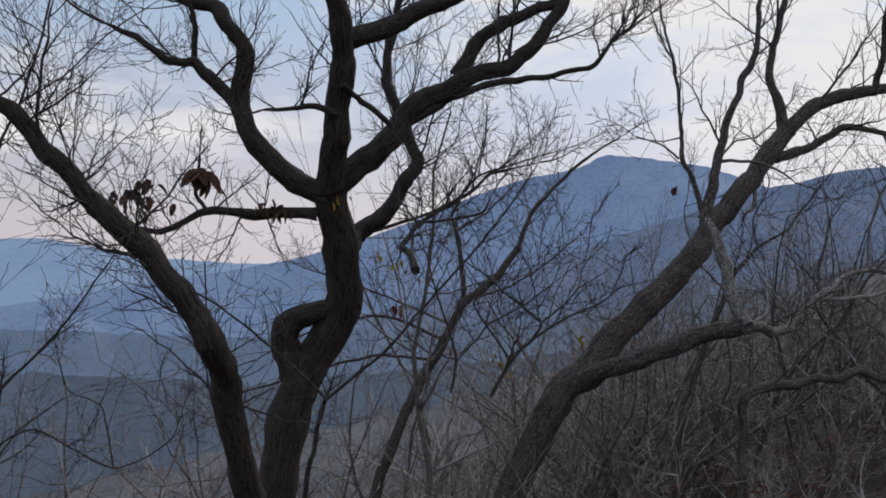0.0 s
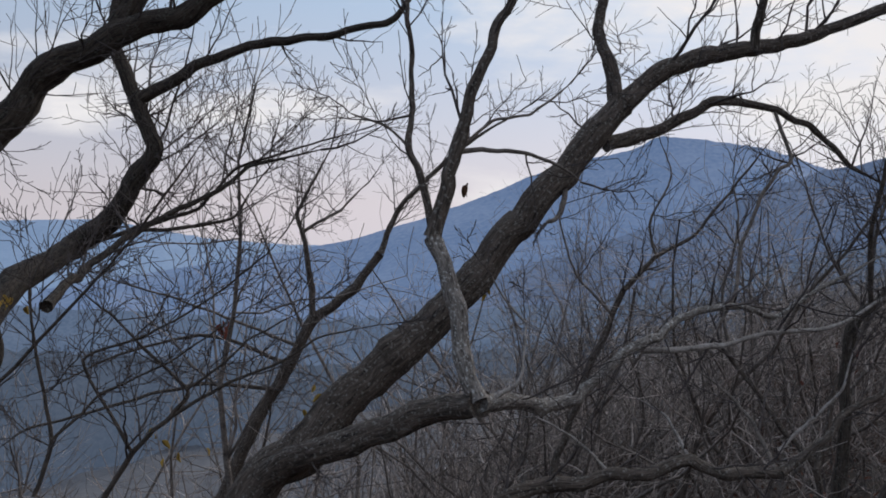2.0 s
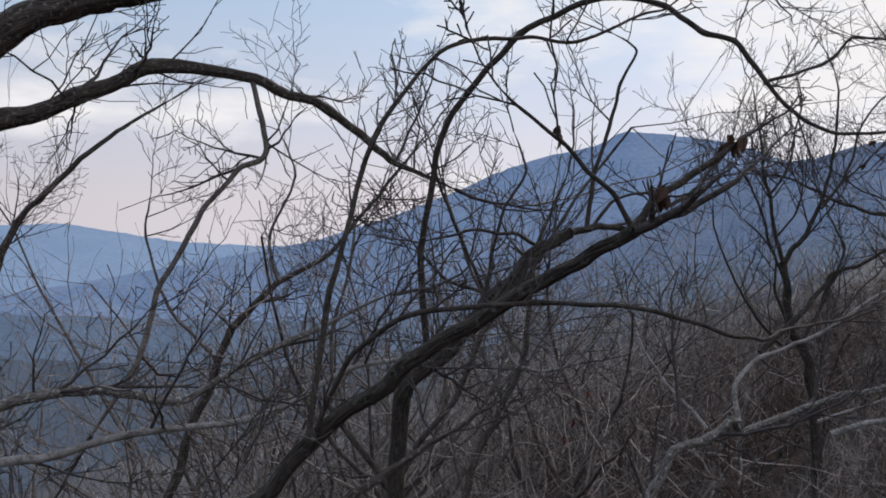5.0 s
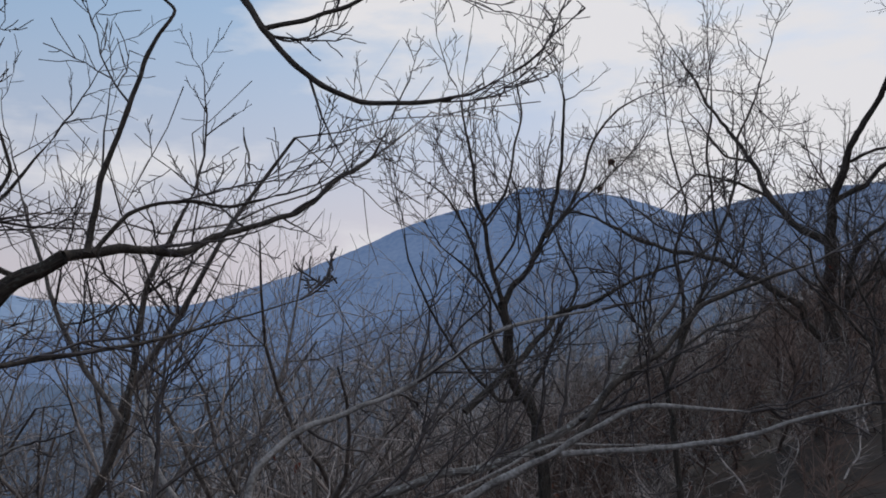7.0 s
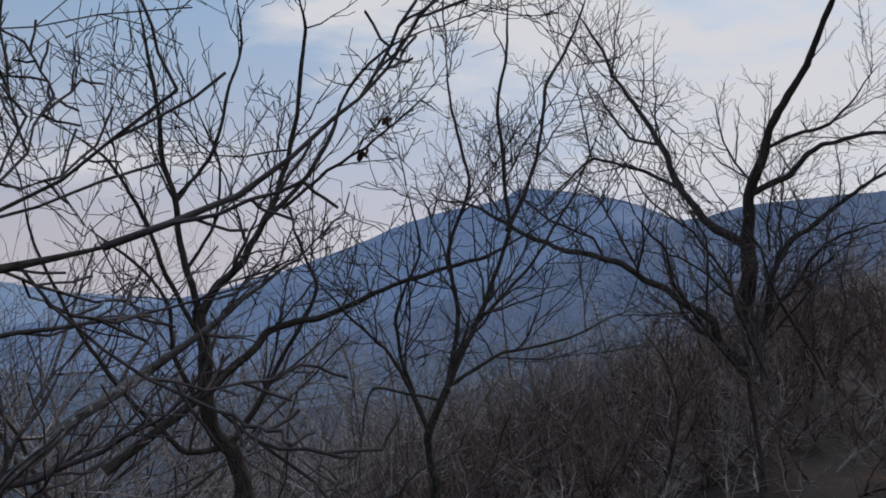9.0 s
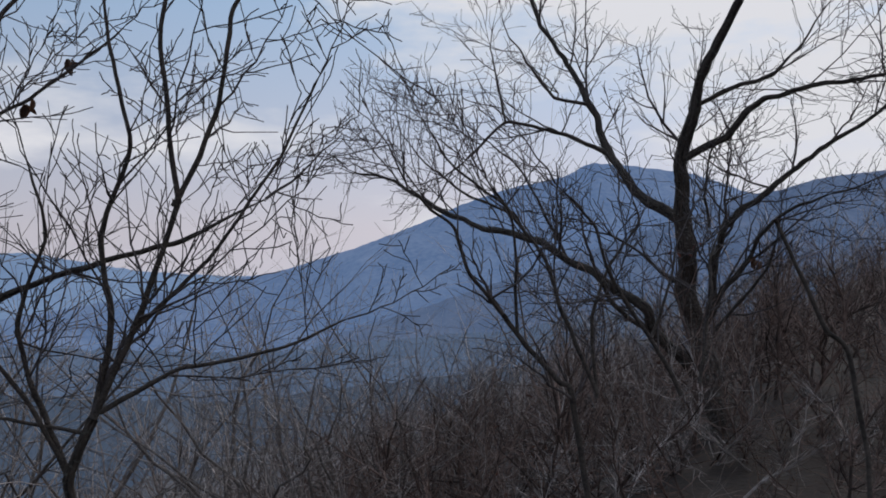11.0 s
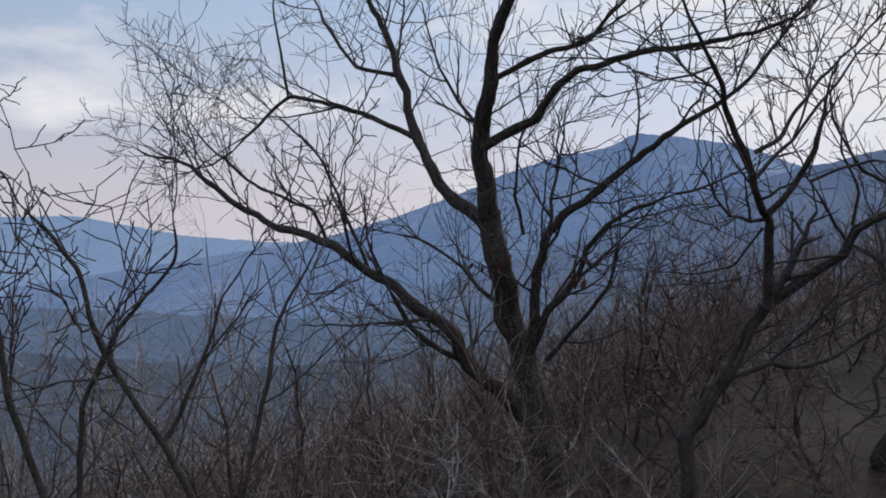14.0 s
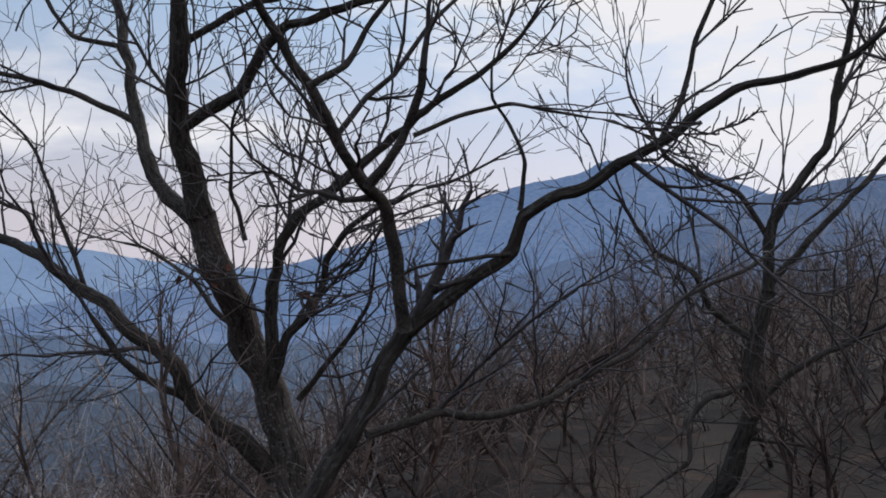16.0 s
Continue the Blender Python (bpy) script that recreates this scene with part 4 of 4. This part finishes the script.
oak_h = new_tree("oak_tree", "bare forked oak on the brown slope", 13.39, 13.90)
limb(oak_h, "trunk", [(13.42, 13.90, 0.73), (13.54, 13.90, 0.98), (13.67, 13.90, 1.28), (13.67, 13.90, 1.61), (13.74, 13.90, 1.85)], 0.053, 0.032, bark_dark, 1, 0.6)
limb(oak_h, "limb", [(13.74, 13.90, 1.85), (13.74, 13.87, 2.09), (13.81, 13.83, 2.32), (13.97, 13.80, 2.55), (14.01, 13.77, 2.84), (14.06, 13.73, 3.10), (14.09, 13.70, 3.32)], 0.029, 0.012, bark_dark, 5, 0.8, True)
limb(oak_h, "limb", [(13.67, 13.90, 1.61), (13.45, 13.86, 1.76), (13.36, 13.82, 1.94), (13.15, 13.78, 2.05), (13.02, 13.74, 2.23), (12.92, 13.70, 2.37)], 0.020, 0.007, bark_dark, 6, 0.8)
limb(oak_h, "limb", [(13.74, 13.90, 1.88), (13.95, 13.90, 2.12), (14.21, 13.90, 2.39), (14.42, 13.90, 2.63)], 0.019, 0.009, bark_dark, 6, 0.8, True)
limb(oak_h, "limb", [(13.69, 13.90, 1.31), (13.84, 13.83, 1.47), (14.02, 13.77, 1.59), (14.16, 13.70, 1.68)], 0.020, 0.010, bark_dark, 5, 0.7, True)
limb(oak_h, "limb", [(13.66, 13.90, 1.40), (13.46, 13.82, 1.35), (13.31, 13.75, 1.24), (13.30, 13.68, 1.08), (13.11, 13.60, 0.95)], 0.017, 0.009, bark_dark, 5, 0.6)
limb(oak_h, "limb", [(13.75, 13.90, 2.09), (13.58, 13.85, 2.32), (13.35, 13.80, 2.41), (13.19, 13.75, 2.49), (13.04, 13.70, 2.74)], 0.015, 0.006, bark_dark, 6, 0.8, True)
limb(oak_h, "limb", [(13.63, 13.90, 1.13), (13.86, 13.80, 1.12), (14.10, 13.70, 1.05)], 0.012, 0.006, bark_dark, 5, 0.6)
crown(oak_h)

tree_k = new_tree("slender_tree", "bare grey tree forking above the valley", -2.15, 10.45)
limb(tree_k, "trunk", [(-1.51, 10.50, -1.60), (-1.03, 10.54, -0.39), (-0.74, 10.58, 0.15), (-0.39, 10.62, 0.79), (0.03, 10.66, 1.12), (0.35, 10.70, 1.54)], 0.077, 0.045, bark_grey, 1.8, 0.6)
limb(tree_k, "limb", [(0.35, 10.70, 1.54), (0.55, 10.77, 2.03), (0.96, 10.85, 2.48), (1.44, 10.93, 2.88), (1.86, 11.00, 3.13)], 0.036, 0.011, bark_grey, 5.4, 0.7)
limb(tree_k, "limb", [(-0.38, 10.60, 0.79), (-0.41, 10.57, 1.30), (-0.50, 10.55, 1.75), (-0.53, 10.52, 2.01), (-0.18, 10.50, 2.66)], 0.038, 0.013, bark_grey, 5.4, 0.7)
limb(tree_k, "limb", [(-0.52, 10.60, 1.75), (-0.08, 10.60, 2.02), (0.16, 10.60, 2.26)], 0.020, 0.009, bark_grey, 5.4, 0.6)
limb(tree_k, "limb", [(-0.68, 10.60, 0.33), (-1.46, 10.37, 0.65), (-2.26, 10.13, 0.49), (-3.03, 9.90, 0.11)], 0.023, 0.009, bark_grey, 4.8, 0.6)
limb(tree_k, "limb", [(-0.78, 10.50, 0.05), (-1.53, 10.23, 0.14), (-2.36, 9.97, -0.06), (-3.10, 9.70, -0.25)], 0.022, 0.008, bark_grey, 4.8, 0.6, True)
limb(tree_k, "limb", [(-0.56, 10.60, 0.52), (-1.22, 10.37, 0.83), (-1.84, 10.13, 1.08), (-2.50, 9.90, 1.31)], 0.020, 0.008, bark_grey, 4.8, 0.6)
crown(tree_k)

tree_l = new_tree("slender_tree", "bare crooked tree rising among brush", 2.02, 9.20)
limb(tree_l, "trunk", [(2.09, 9.20, -1.23), (2.18, 9.20, -0.46), (2.38, 9.20, 0.21), (2.62, 9.20, 0.82), (2.81, 9.20, 1.27)], 0.037, 0.027, bark_grey, 2, 0.7)
limb(tree_l, "limb", [(2.81, 9.20, 1.27), (3.11, 9.27, 1.57), (3.47, 9.35, 1.78), (3.82, 9.43, 2.18), (4.23, 9.50, 2.70)], 0.025, 0.008, bark_grey, 3.6, 0.8)
limb(tree_l, "limb", [(2.72, 9.20, 1.02), (2.36, 9.20, 1.42), (2.21, 9.20, 1.92), (2.25, 9.20, 2.22)], 0.015, 0.006, bark_grey, 4, 0.8)
limb(tree_l, "limb", [(3.12, 9.30, 1.57), (3.06, 9.30, 1.92), (3.25, 9.30, 2.33), (3.15, 9.30, 2.63)], 0.014, 0.006, bark_grey, 4, 0.8)
crown(tree_l)

tree_m = new_tree("slender_tree", "bare crooked tree rising among brush", 4.44, 8.39)
limb(tree_m, "trunk", [(4.42, 8.40, -0.85), (4.34, 8.47, -0.19), (4.04, 8.53, 0.20), (3.64, 8.60, 0.73)], 0.035, 0.019, bark_grey, 2, 0.6)
limb(tree_m, "limb", [(4.32, 8.40, -0.17), (4.52, 8.53, 0.49), (4.81, 8.65, 1.11), (4.93, 8.78, 1.85), (5.14, 8.90, 2.32)], 0.025, 0.010, bark_grey, 3.2, 0.8)
limb(tree_m, "limb", [(3.64, 8.60, 0.73), (3.59, 8.67, 1.28), (3.73, 8.73, 1.84), (3.69, 8.80, 2.30)], 0.016, 0.007, bark_grey, 3.6, 0.8)
limb(tree_m, "limb", [(4.83, 8.70, 1.11), (4.56, 8.73, 1.52), (4.38, 8.77, 2.03), (4.29, 8.80, 2.31)], 0.016, 0.007, bark_grey, 4, 0.8)
crown(tree_m)

oak_i = new_tree("slender_tree", "slim dead leaning stem among the brush", 9.94, 8.30)
limb(oak_i, "trunk", [(9.90, 8.30, 1.64), (9.85, 8.30, 1.72), (9.81, 8.30, 1.81), (9.76, 8.30, 1.92)], 0.0045, 0.0035, bark_dark, 0, 0.2)

tree_j = new_tree("slender_tree", "slim many-stemmed bare shrub with angular branches", 9.79, 10.60)
limb(tree_j, "trunk", [(9.72, 10.60, 1.28), (9.67, 10.60, 1.32), (9.44, 10.60, 1.61)], 0.013, 0.011, bark_dark, 3, 0.4)
limb(tree_j, "limb", [(9.44, 10.60, 1.61), (9.31, 10.55, 1.77), (9.24, 10.50, 1.96), (9.14, 10.45, 2.05), (9.04, 10.40, 2.15)], 0.010, 0.005, bark_dark, 6, 0.5)
limb(tree_j, "limb", [(9.84, 10.60, 1.27), (9.69, 10.63, 1.62), (9.63, 10.67, 1.84), (9.47, 10.70, 2.06), (9.36, 10.73, 2.15), (9.21, 10.77, 2.29), (9.09, 10.80, 2.49)], 0.010, 0.004, bark_dark, 5, 0.5)
limb(tree_j, "limb", [(10.22, 10.70, 1.25), (10.09, 10.70, 1.50), (9.92, 10.70, 1.76), (9.85, 10.70, 1.99), (9.68, 10.70, 2.17)], 0.011, 0.005, bark_dark, 6, 0.6)
limb(tree_j, "limb", [(10.09, 10.70, 1.50), (10.18, 10.75, 1.72), (10.23, 10.80, 1.91)], 0.008, 0.004, bark_dark, 6, 0.5)
limb(tree_j, "limb", [(9.85, 10.70, 1.24), (9.84, 10.75, 1.59), (9.94, 10.80, 1.83), (10.07, 10.85, 2.00), (10.05, 10.90, 2.14)], 0.009, 0.004, bark_dark, 6, 0.5)
limb(tree_j, "limb", [(9.50, 10.60, 1.53), (9.49, 10.57, 1.85), (9.47, 10.53, 2.03), (9.37, 10.50, 2.17)], 0.008, 0.004, bark_dark, 6, 0.5)
limb(tree_j, "limb", [(10.30, 10.70, 1.30), (10.37, 10.77, 1.69), (10.38, 10.83, 1.83), (10.48, 10.90, 2.04)], 0.008, 0.004, bark_dark, 6, 0.5)
crown(tree_j)
# end of trees


# ---- brush on the slope ----
def grow_stem(height, spread_out, level, dense):
    """One wand-like stem and its side twigs, as two tube sets."""
    stem, twigs = Tubes(), Tubes()
    d = Vector((rng.gauss(0, spread_out), rng.gauss(0, spread_out), 1)).normalized()
    p = Vector((rng.gauss(0, 0.1), rng.gauss(0, 0.1), -0.1))
    r = 0.010 + 0.006 * height * rng.uniform(0.5, 1)
    pts, radii = [p.copy()], [r]
    tall = height * rng.uniform(0.7, 1.05)
    for k in range(1, 10):
        d = (d + any_way() * 0.33 + Vector((0, 0, 0.06))).normalized()
        p = p + d * tall / 9
        pts.append(p.copy())
        radii.append(r * (1 - 0.8 * k / 9))
        if k > 1:
            for _ in range(dense):
                side = (d * 0.7 + any_way() * 0.9 + Vector((0, 0, 0.05))).normalized()
                twig(twigs, p, side, height * rng.uniform(0.14, 0.3), radii[-1] * 0.55, level)
    stem.add(pts, radii, 6)
    return stem, twigs


def sapling(stems, height, spread_out, label="thin bare grey-brown sapling in the brush", bark=thin_grey, fine_bark=twig_brush, level=1):
    """A sapling with its stems and fine crown as parts."""
    root = tagged(new("sapling"), label, "sapling", group="saplings on the slope")
    fine = Tubes()
    for _ in range(stems):
        stem, twigs = grow_stem(height, spread_out, level, 2)
        part("stem", stem.mesh("stem", bark), root)
        start = len(fine.verts)
        fine.verts += twigs.verts
        fine.faces += [tuple(i + start for i in f) for f in twigs.faces]
    tagged(part("crown", fine.mesh("crown", fine_bark), root, "fine bare twigs"), kind="stuff")
    return root


def slope_place(s, n):
    x = -0.65 + 0.714 * s - 0.70 * n
    y = -1.85 + 0.70 * s + 0.714 * n
    return x, y, ground_height(x, y)


firsts = [sapling(k, h, sp) for k, h, sp in
          ((2, 3.2, 0.25), (1, 4.0, 0.2), (3, 2.6, 0.4), (2, 3.6, 0.3), (1, 4.6, 0.18), (3, 2.2, 0.5), (2, 3.0, 0.35), (2, 4.4, 0.2))]
for count in range(165):
    s, n = rng.uniform(-8, 44), 7.5 + 24 * rng.random() ** 1.3
    if s > 21:
        n = rng.uniform(1.5, 24)
    spot = slope_place(s, n)
    top = 1.7 - 0.03 * n + rng.gauss(0, 0.8) - (0.5 if s > 14 else 0.0)
    size = min(2.0, max(0.45, (top - spot[2]) / 3.4))
    m = pose(*spot, rng.gauss(0, 8), rng.gauss(0, 8), rng.uniform(0, 360)) @ Matrix.Scale(size, 4)
    if count < len(firsts):
        firsts[count].matrix_basis = m
    else:
        copy_thing(rng.choice(firsts), m).matrix_basis = m

# taller saplings below the middle of the way
tall_firsts = [sapling(k, h, sp, "slender bare grey-brown sapling standing on the slope", thin_grey, twig_brush) for k, h, sp in
               ((2, 4.2, 0.16), (1, 4.6, 0.12), (3, 3.8, 0.22), (2, 4.0, 0.2), (1, 4.2, 0.15))]
for count in range(54):
    s, n, tall = rng.uniform(10.5, 16.0), rng.uniform(4.8, 10.0), rng.gauss(2.4, 0.55)
    if count > 39:
        s, n, tall = rng.uniform(16.8, 19.5), rng.uniform(3.6, 7.5), rng.gauss(1.75, 0.25)
    spot = slope_place(s, n)
    size = min(1.5, max(0.4, (tall - spot[2]) / 4.0))
    m = pose(*spot, rng.gauss(0, 6), rng.gauss(0, 6), rng.uniform(0, 360)) @ Matrix.Scale(size, 4)
    if count < len(tall_firsts):
        tall_firsts[count].matrix_basis = m
    else:
        copy_thing(rng.choice(tall_firsts), m).matrix_basis = m


def thicket(name, label, count, mat, kinds, where):
    """Many small shrubs joined into one mesh."""
    sets = []
    for h, sp, level, dense in kinds:
        stem, twigs = grow_stem(h, sp, level, dense)
        v = np.array([tuple(q) for q in stem.verts + twigs.verts])
        f = [q for q in stem.faces if len(q) == 4] + [tuple(i + len(stem.verts) for i in q) for q in twigs.faces]
        sets.append((v, np.array(f)))
    verts, faces, start = [], [], 0
    for _ in range(count):
        v, f = rng.choice(sets)
        x, y, z, size = where()
        m = np.array(pose(x, y, z, rng.gauss(0, 12), rng.gauss(0, 12), rng.uniform(0, 360)) @ Matrix.Scale(size, 4))
        verts.append(v @ m[:3, :3].T + m[:3, 3])
        faces.append(f + start)
        start += len(v)
    me = bpy.data.meshes.new(name)
    me.from_pydata(np.concatenate(verts).tolist(), [], np.concatenate(faces).tolist())
    me.materials.append(mat)
    return tagged(new(name, me), label, "brush", kind="stuff")


def near_spot():
    if rng.random() < 0.16:
        return (*slope_place(rng.uniform(12, 19.5), rng.uniform(1.6, 3.6)), rng.uniform(0.35, 0.6))
    s, n = rng.uniform(-5, 22), 3.4 + 12 * rng.random()
    return (*slope_place(s, n), rng.uniform(0.5, 1.05))


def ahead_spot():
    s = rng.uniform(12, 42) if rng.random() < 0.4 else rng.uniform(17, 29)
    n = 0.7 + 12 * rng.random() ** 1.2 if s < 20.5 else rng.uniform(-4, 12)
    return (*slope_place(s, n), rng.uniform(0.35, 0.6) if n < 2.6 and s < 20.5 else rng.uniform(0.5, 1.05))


def far_spot():
    s, n = rng.uniform(-12, 75), 9 + 50 * rng.random() ** 1.2
    return (*slope_place(s, n), rng.uniform(0.6, 1.15))


thicket("undergrowth", "tangled bare undergrowth of pale and brown twigs over leaf litter", 640, twig_brush,
        [(1.6, 0.5, 0, 4), (1.9, 0.4, 0, 4), (1.3, 0.7, 0, 4), (2.2, 0.4, 0, 5), (1.5, 0.9, 0, 3)], near_spot)
# brush ahead carries the slope's shade in its twig colour
thicket("brown_undergrowth", "dense brown undergrowth of crooked bare twigs, slope shade painted into its dark tone", 1250, twig_shaded,
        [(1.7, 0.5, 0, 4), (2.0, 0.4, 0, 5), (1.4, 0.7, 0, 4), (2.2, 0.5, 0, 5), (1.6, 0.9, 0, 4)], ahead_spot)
thicket("woodland", "dense leafless woodland on the falling slope", 620, twig_brush,
        [(4.2, 0.2, 0, 4), (5.0, 0.15, 0, 4), (3.6, 0.3, 0, 4), (4.6, 0.25, 0, 3)], far_spot)


# ---- withered leaves ----
def leaf_mesh(name, mat, length):
    bm = bmesh.new()
    rows = []
    for k in range(5):
        t = k / 4
        w = length * 0.26 * math.sin(math.pi * (0.08 + 0.86 * t)) ** 0.8
        sag = -length * 0.3 * t * t
        rows.append([bm.verts.new((x, length * t, sag + abs(x) * 0.7)) for x in (-w, 0, w)])
    for a, b in zip(rows, rows[1:]):
        for i in (0, 1):
            bm.faces.new((a[i], a[i + 1], b[i + 1], b[i]))
    me = bpy.data.meshes.new(name)
    bm.to_mesh(me)
    bm.free()
    me.materials.append(mat)
    return me


def leaves(tree, place, count, size, span, me, droop=60):
    """A tuft of curled leaves hanging on a twig of a tree."""
    for _ in range(count):
        ob = part("leaf", me, tree)
        p = Vector(place) + Vector((rng.gauss(0, span), rng.gauss(0, span), rng.gauss(0, span * 0.6))) - tree.location
        ob.matrix_basis = pose(*p, -rng.uniform(droop - 35, droop + 30), rng.gauss(0, 25), rng.uniform(0, 360)) @ Matrix.Scale(size * rng.uniform(0.7, 1.2), 4)


brown_leaf = leaf_mesh("brown_leaf", leaf_brown, 0.1)
yellow_leaf = leaf_mesh("yellow_leaf", leaf_yellow, 0.06)
red_leaf = leaf_mesh("red_leaf", leaf_red, 0.07)
# dry leaves caught in the undergrowth
leaf_shape = [tuple(v.co) for v in red_leaf.vertices]
leaf_faces = [tuple(f.vertices) for f in red_leaf.polygons]
verts, faces = [], []
for _ in range(2600):
    x, y, z = slope_place(rng.uniform(2, 12) if rng.random() < 0.8 else rng.uniform(12, 20), rng.uniform(3.2, 10))
    m = pose(x, y, z + 0.05 + 0.8 * rng.random() ** 2, rng.uniform(-90, 90), rng.uniform(-60, 60), rng.uniform(0, 360)) @ Matrix.Scale(rng.uniform(0.5, 1.1), 4)
    faces += [tuple(i + len(verts) for i in f) for f in leaf_faces]
    verts += [tuple(m @ Vector(v)) for v in leaf_shape]
me = bpy.data.meshes.new("dry_leaves")
me.from_pydata(verts, [], faces)
me.materials.append(leaf_russet)
tagged(new("dry_leaves", me), "russet dry leaves caught in the low brush", "leaves", kind="stuff")
# leaf tufts
leaves(oak_a, (-2.51, 5.15, 2.11), 9, 1.7, 0.025, brown_leaf)
leaves(oak_a, (-2.97, 5.10, 1.93), 16, 1.1, 0.09, brown_leaf)
leaves(oak_a, (-1.94, 5.30, 1.85), 12, 1, 0.07, brown_leaf)
leaves(oak_a, (-3.12, 5.10, 1.93), 6, 1, 0.04, brown_leaf)
leaves(oak_a, (-1.02, 5.35, 1.41), 5, 1, 0.06, yellow_leaf)
leaves(oak_a, (-1.10, 5.30, 1.46), 3, 1, 0.05, yellow_leaf)
leaves(oak_a, (-1.52, 5.30, 1.94), 4, 1, 0.06, yellow_leaf)
leaves(oak_b, (0.62, 6.00, 0.73), 9, 1, 0.12, yellow_leaf)
leaves(oak_b, (1.57, 6.20, 1.45), 4, 1, 0.04, yellow_leaf)
leaves(tree_k, (-1.25, 10.20, 0.79), 9, 1.5, 0.05, red_leaf)
leaves(oak_b, (1.43, 6.45, 2.11), 3, 1, 0.02, brown_leaf)
leaves(oak_b, (-0.16, 5.50, 0.59), 7, 1, 0.1, yellow_leaf)
leaves(oak_c, (4.65, 4.70, 2.18), 4, 0.35, 0.01, brown_leaf)
leaves(oak_c, (5.07, 4.80, 2.15), 7, 0.4, 0.012, brown_leaf)
leaves(oak_c, (4.88, 4.72, 2.03), 5, 0.4, 0.012, brown_leaf)
leaves(oak_d, (5.12, 10.40, 0.31), 8, 1, 0.25, red_leaf)
leaves(oak_f, (11.57, 13.60, 1.81), 5, 0.6, 0.04, brown_leaf)
leaves(oak_f, (11.09, 13.70, 1.91), 6, 0.6, 0.04, red_leaf)
leaves(tree_f, (7.75, 10.30, 2.63), 4, 0.6, 0.02, brown_leaf)
leaves(tree_f, (7.63, 10.20, 2.44), 5, 0.6, 0.02, brown_leaf)
# end of leaves
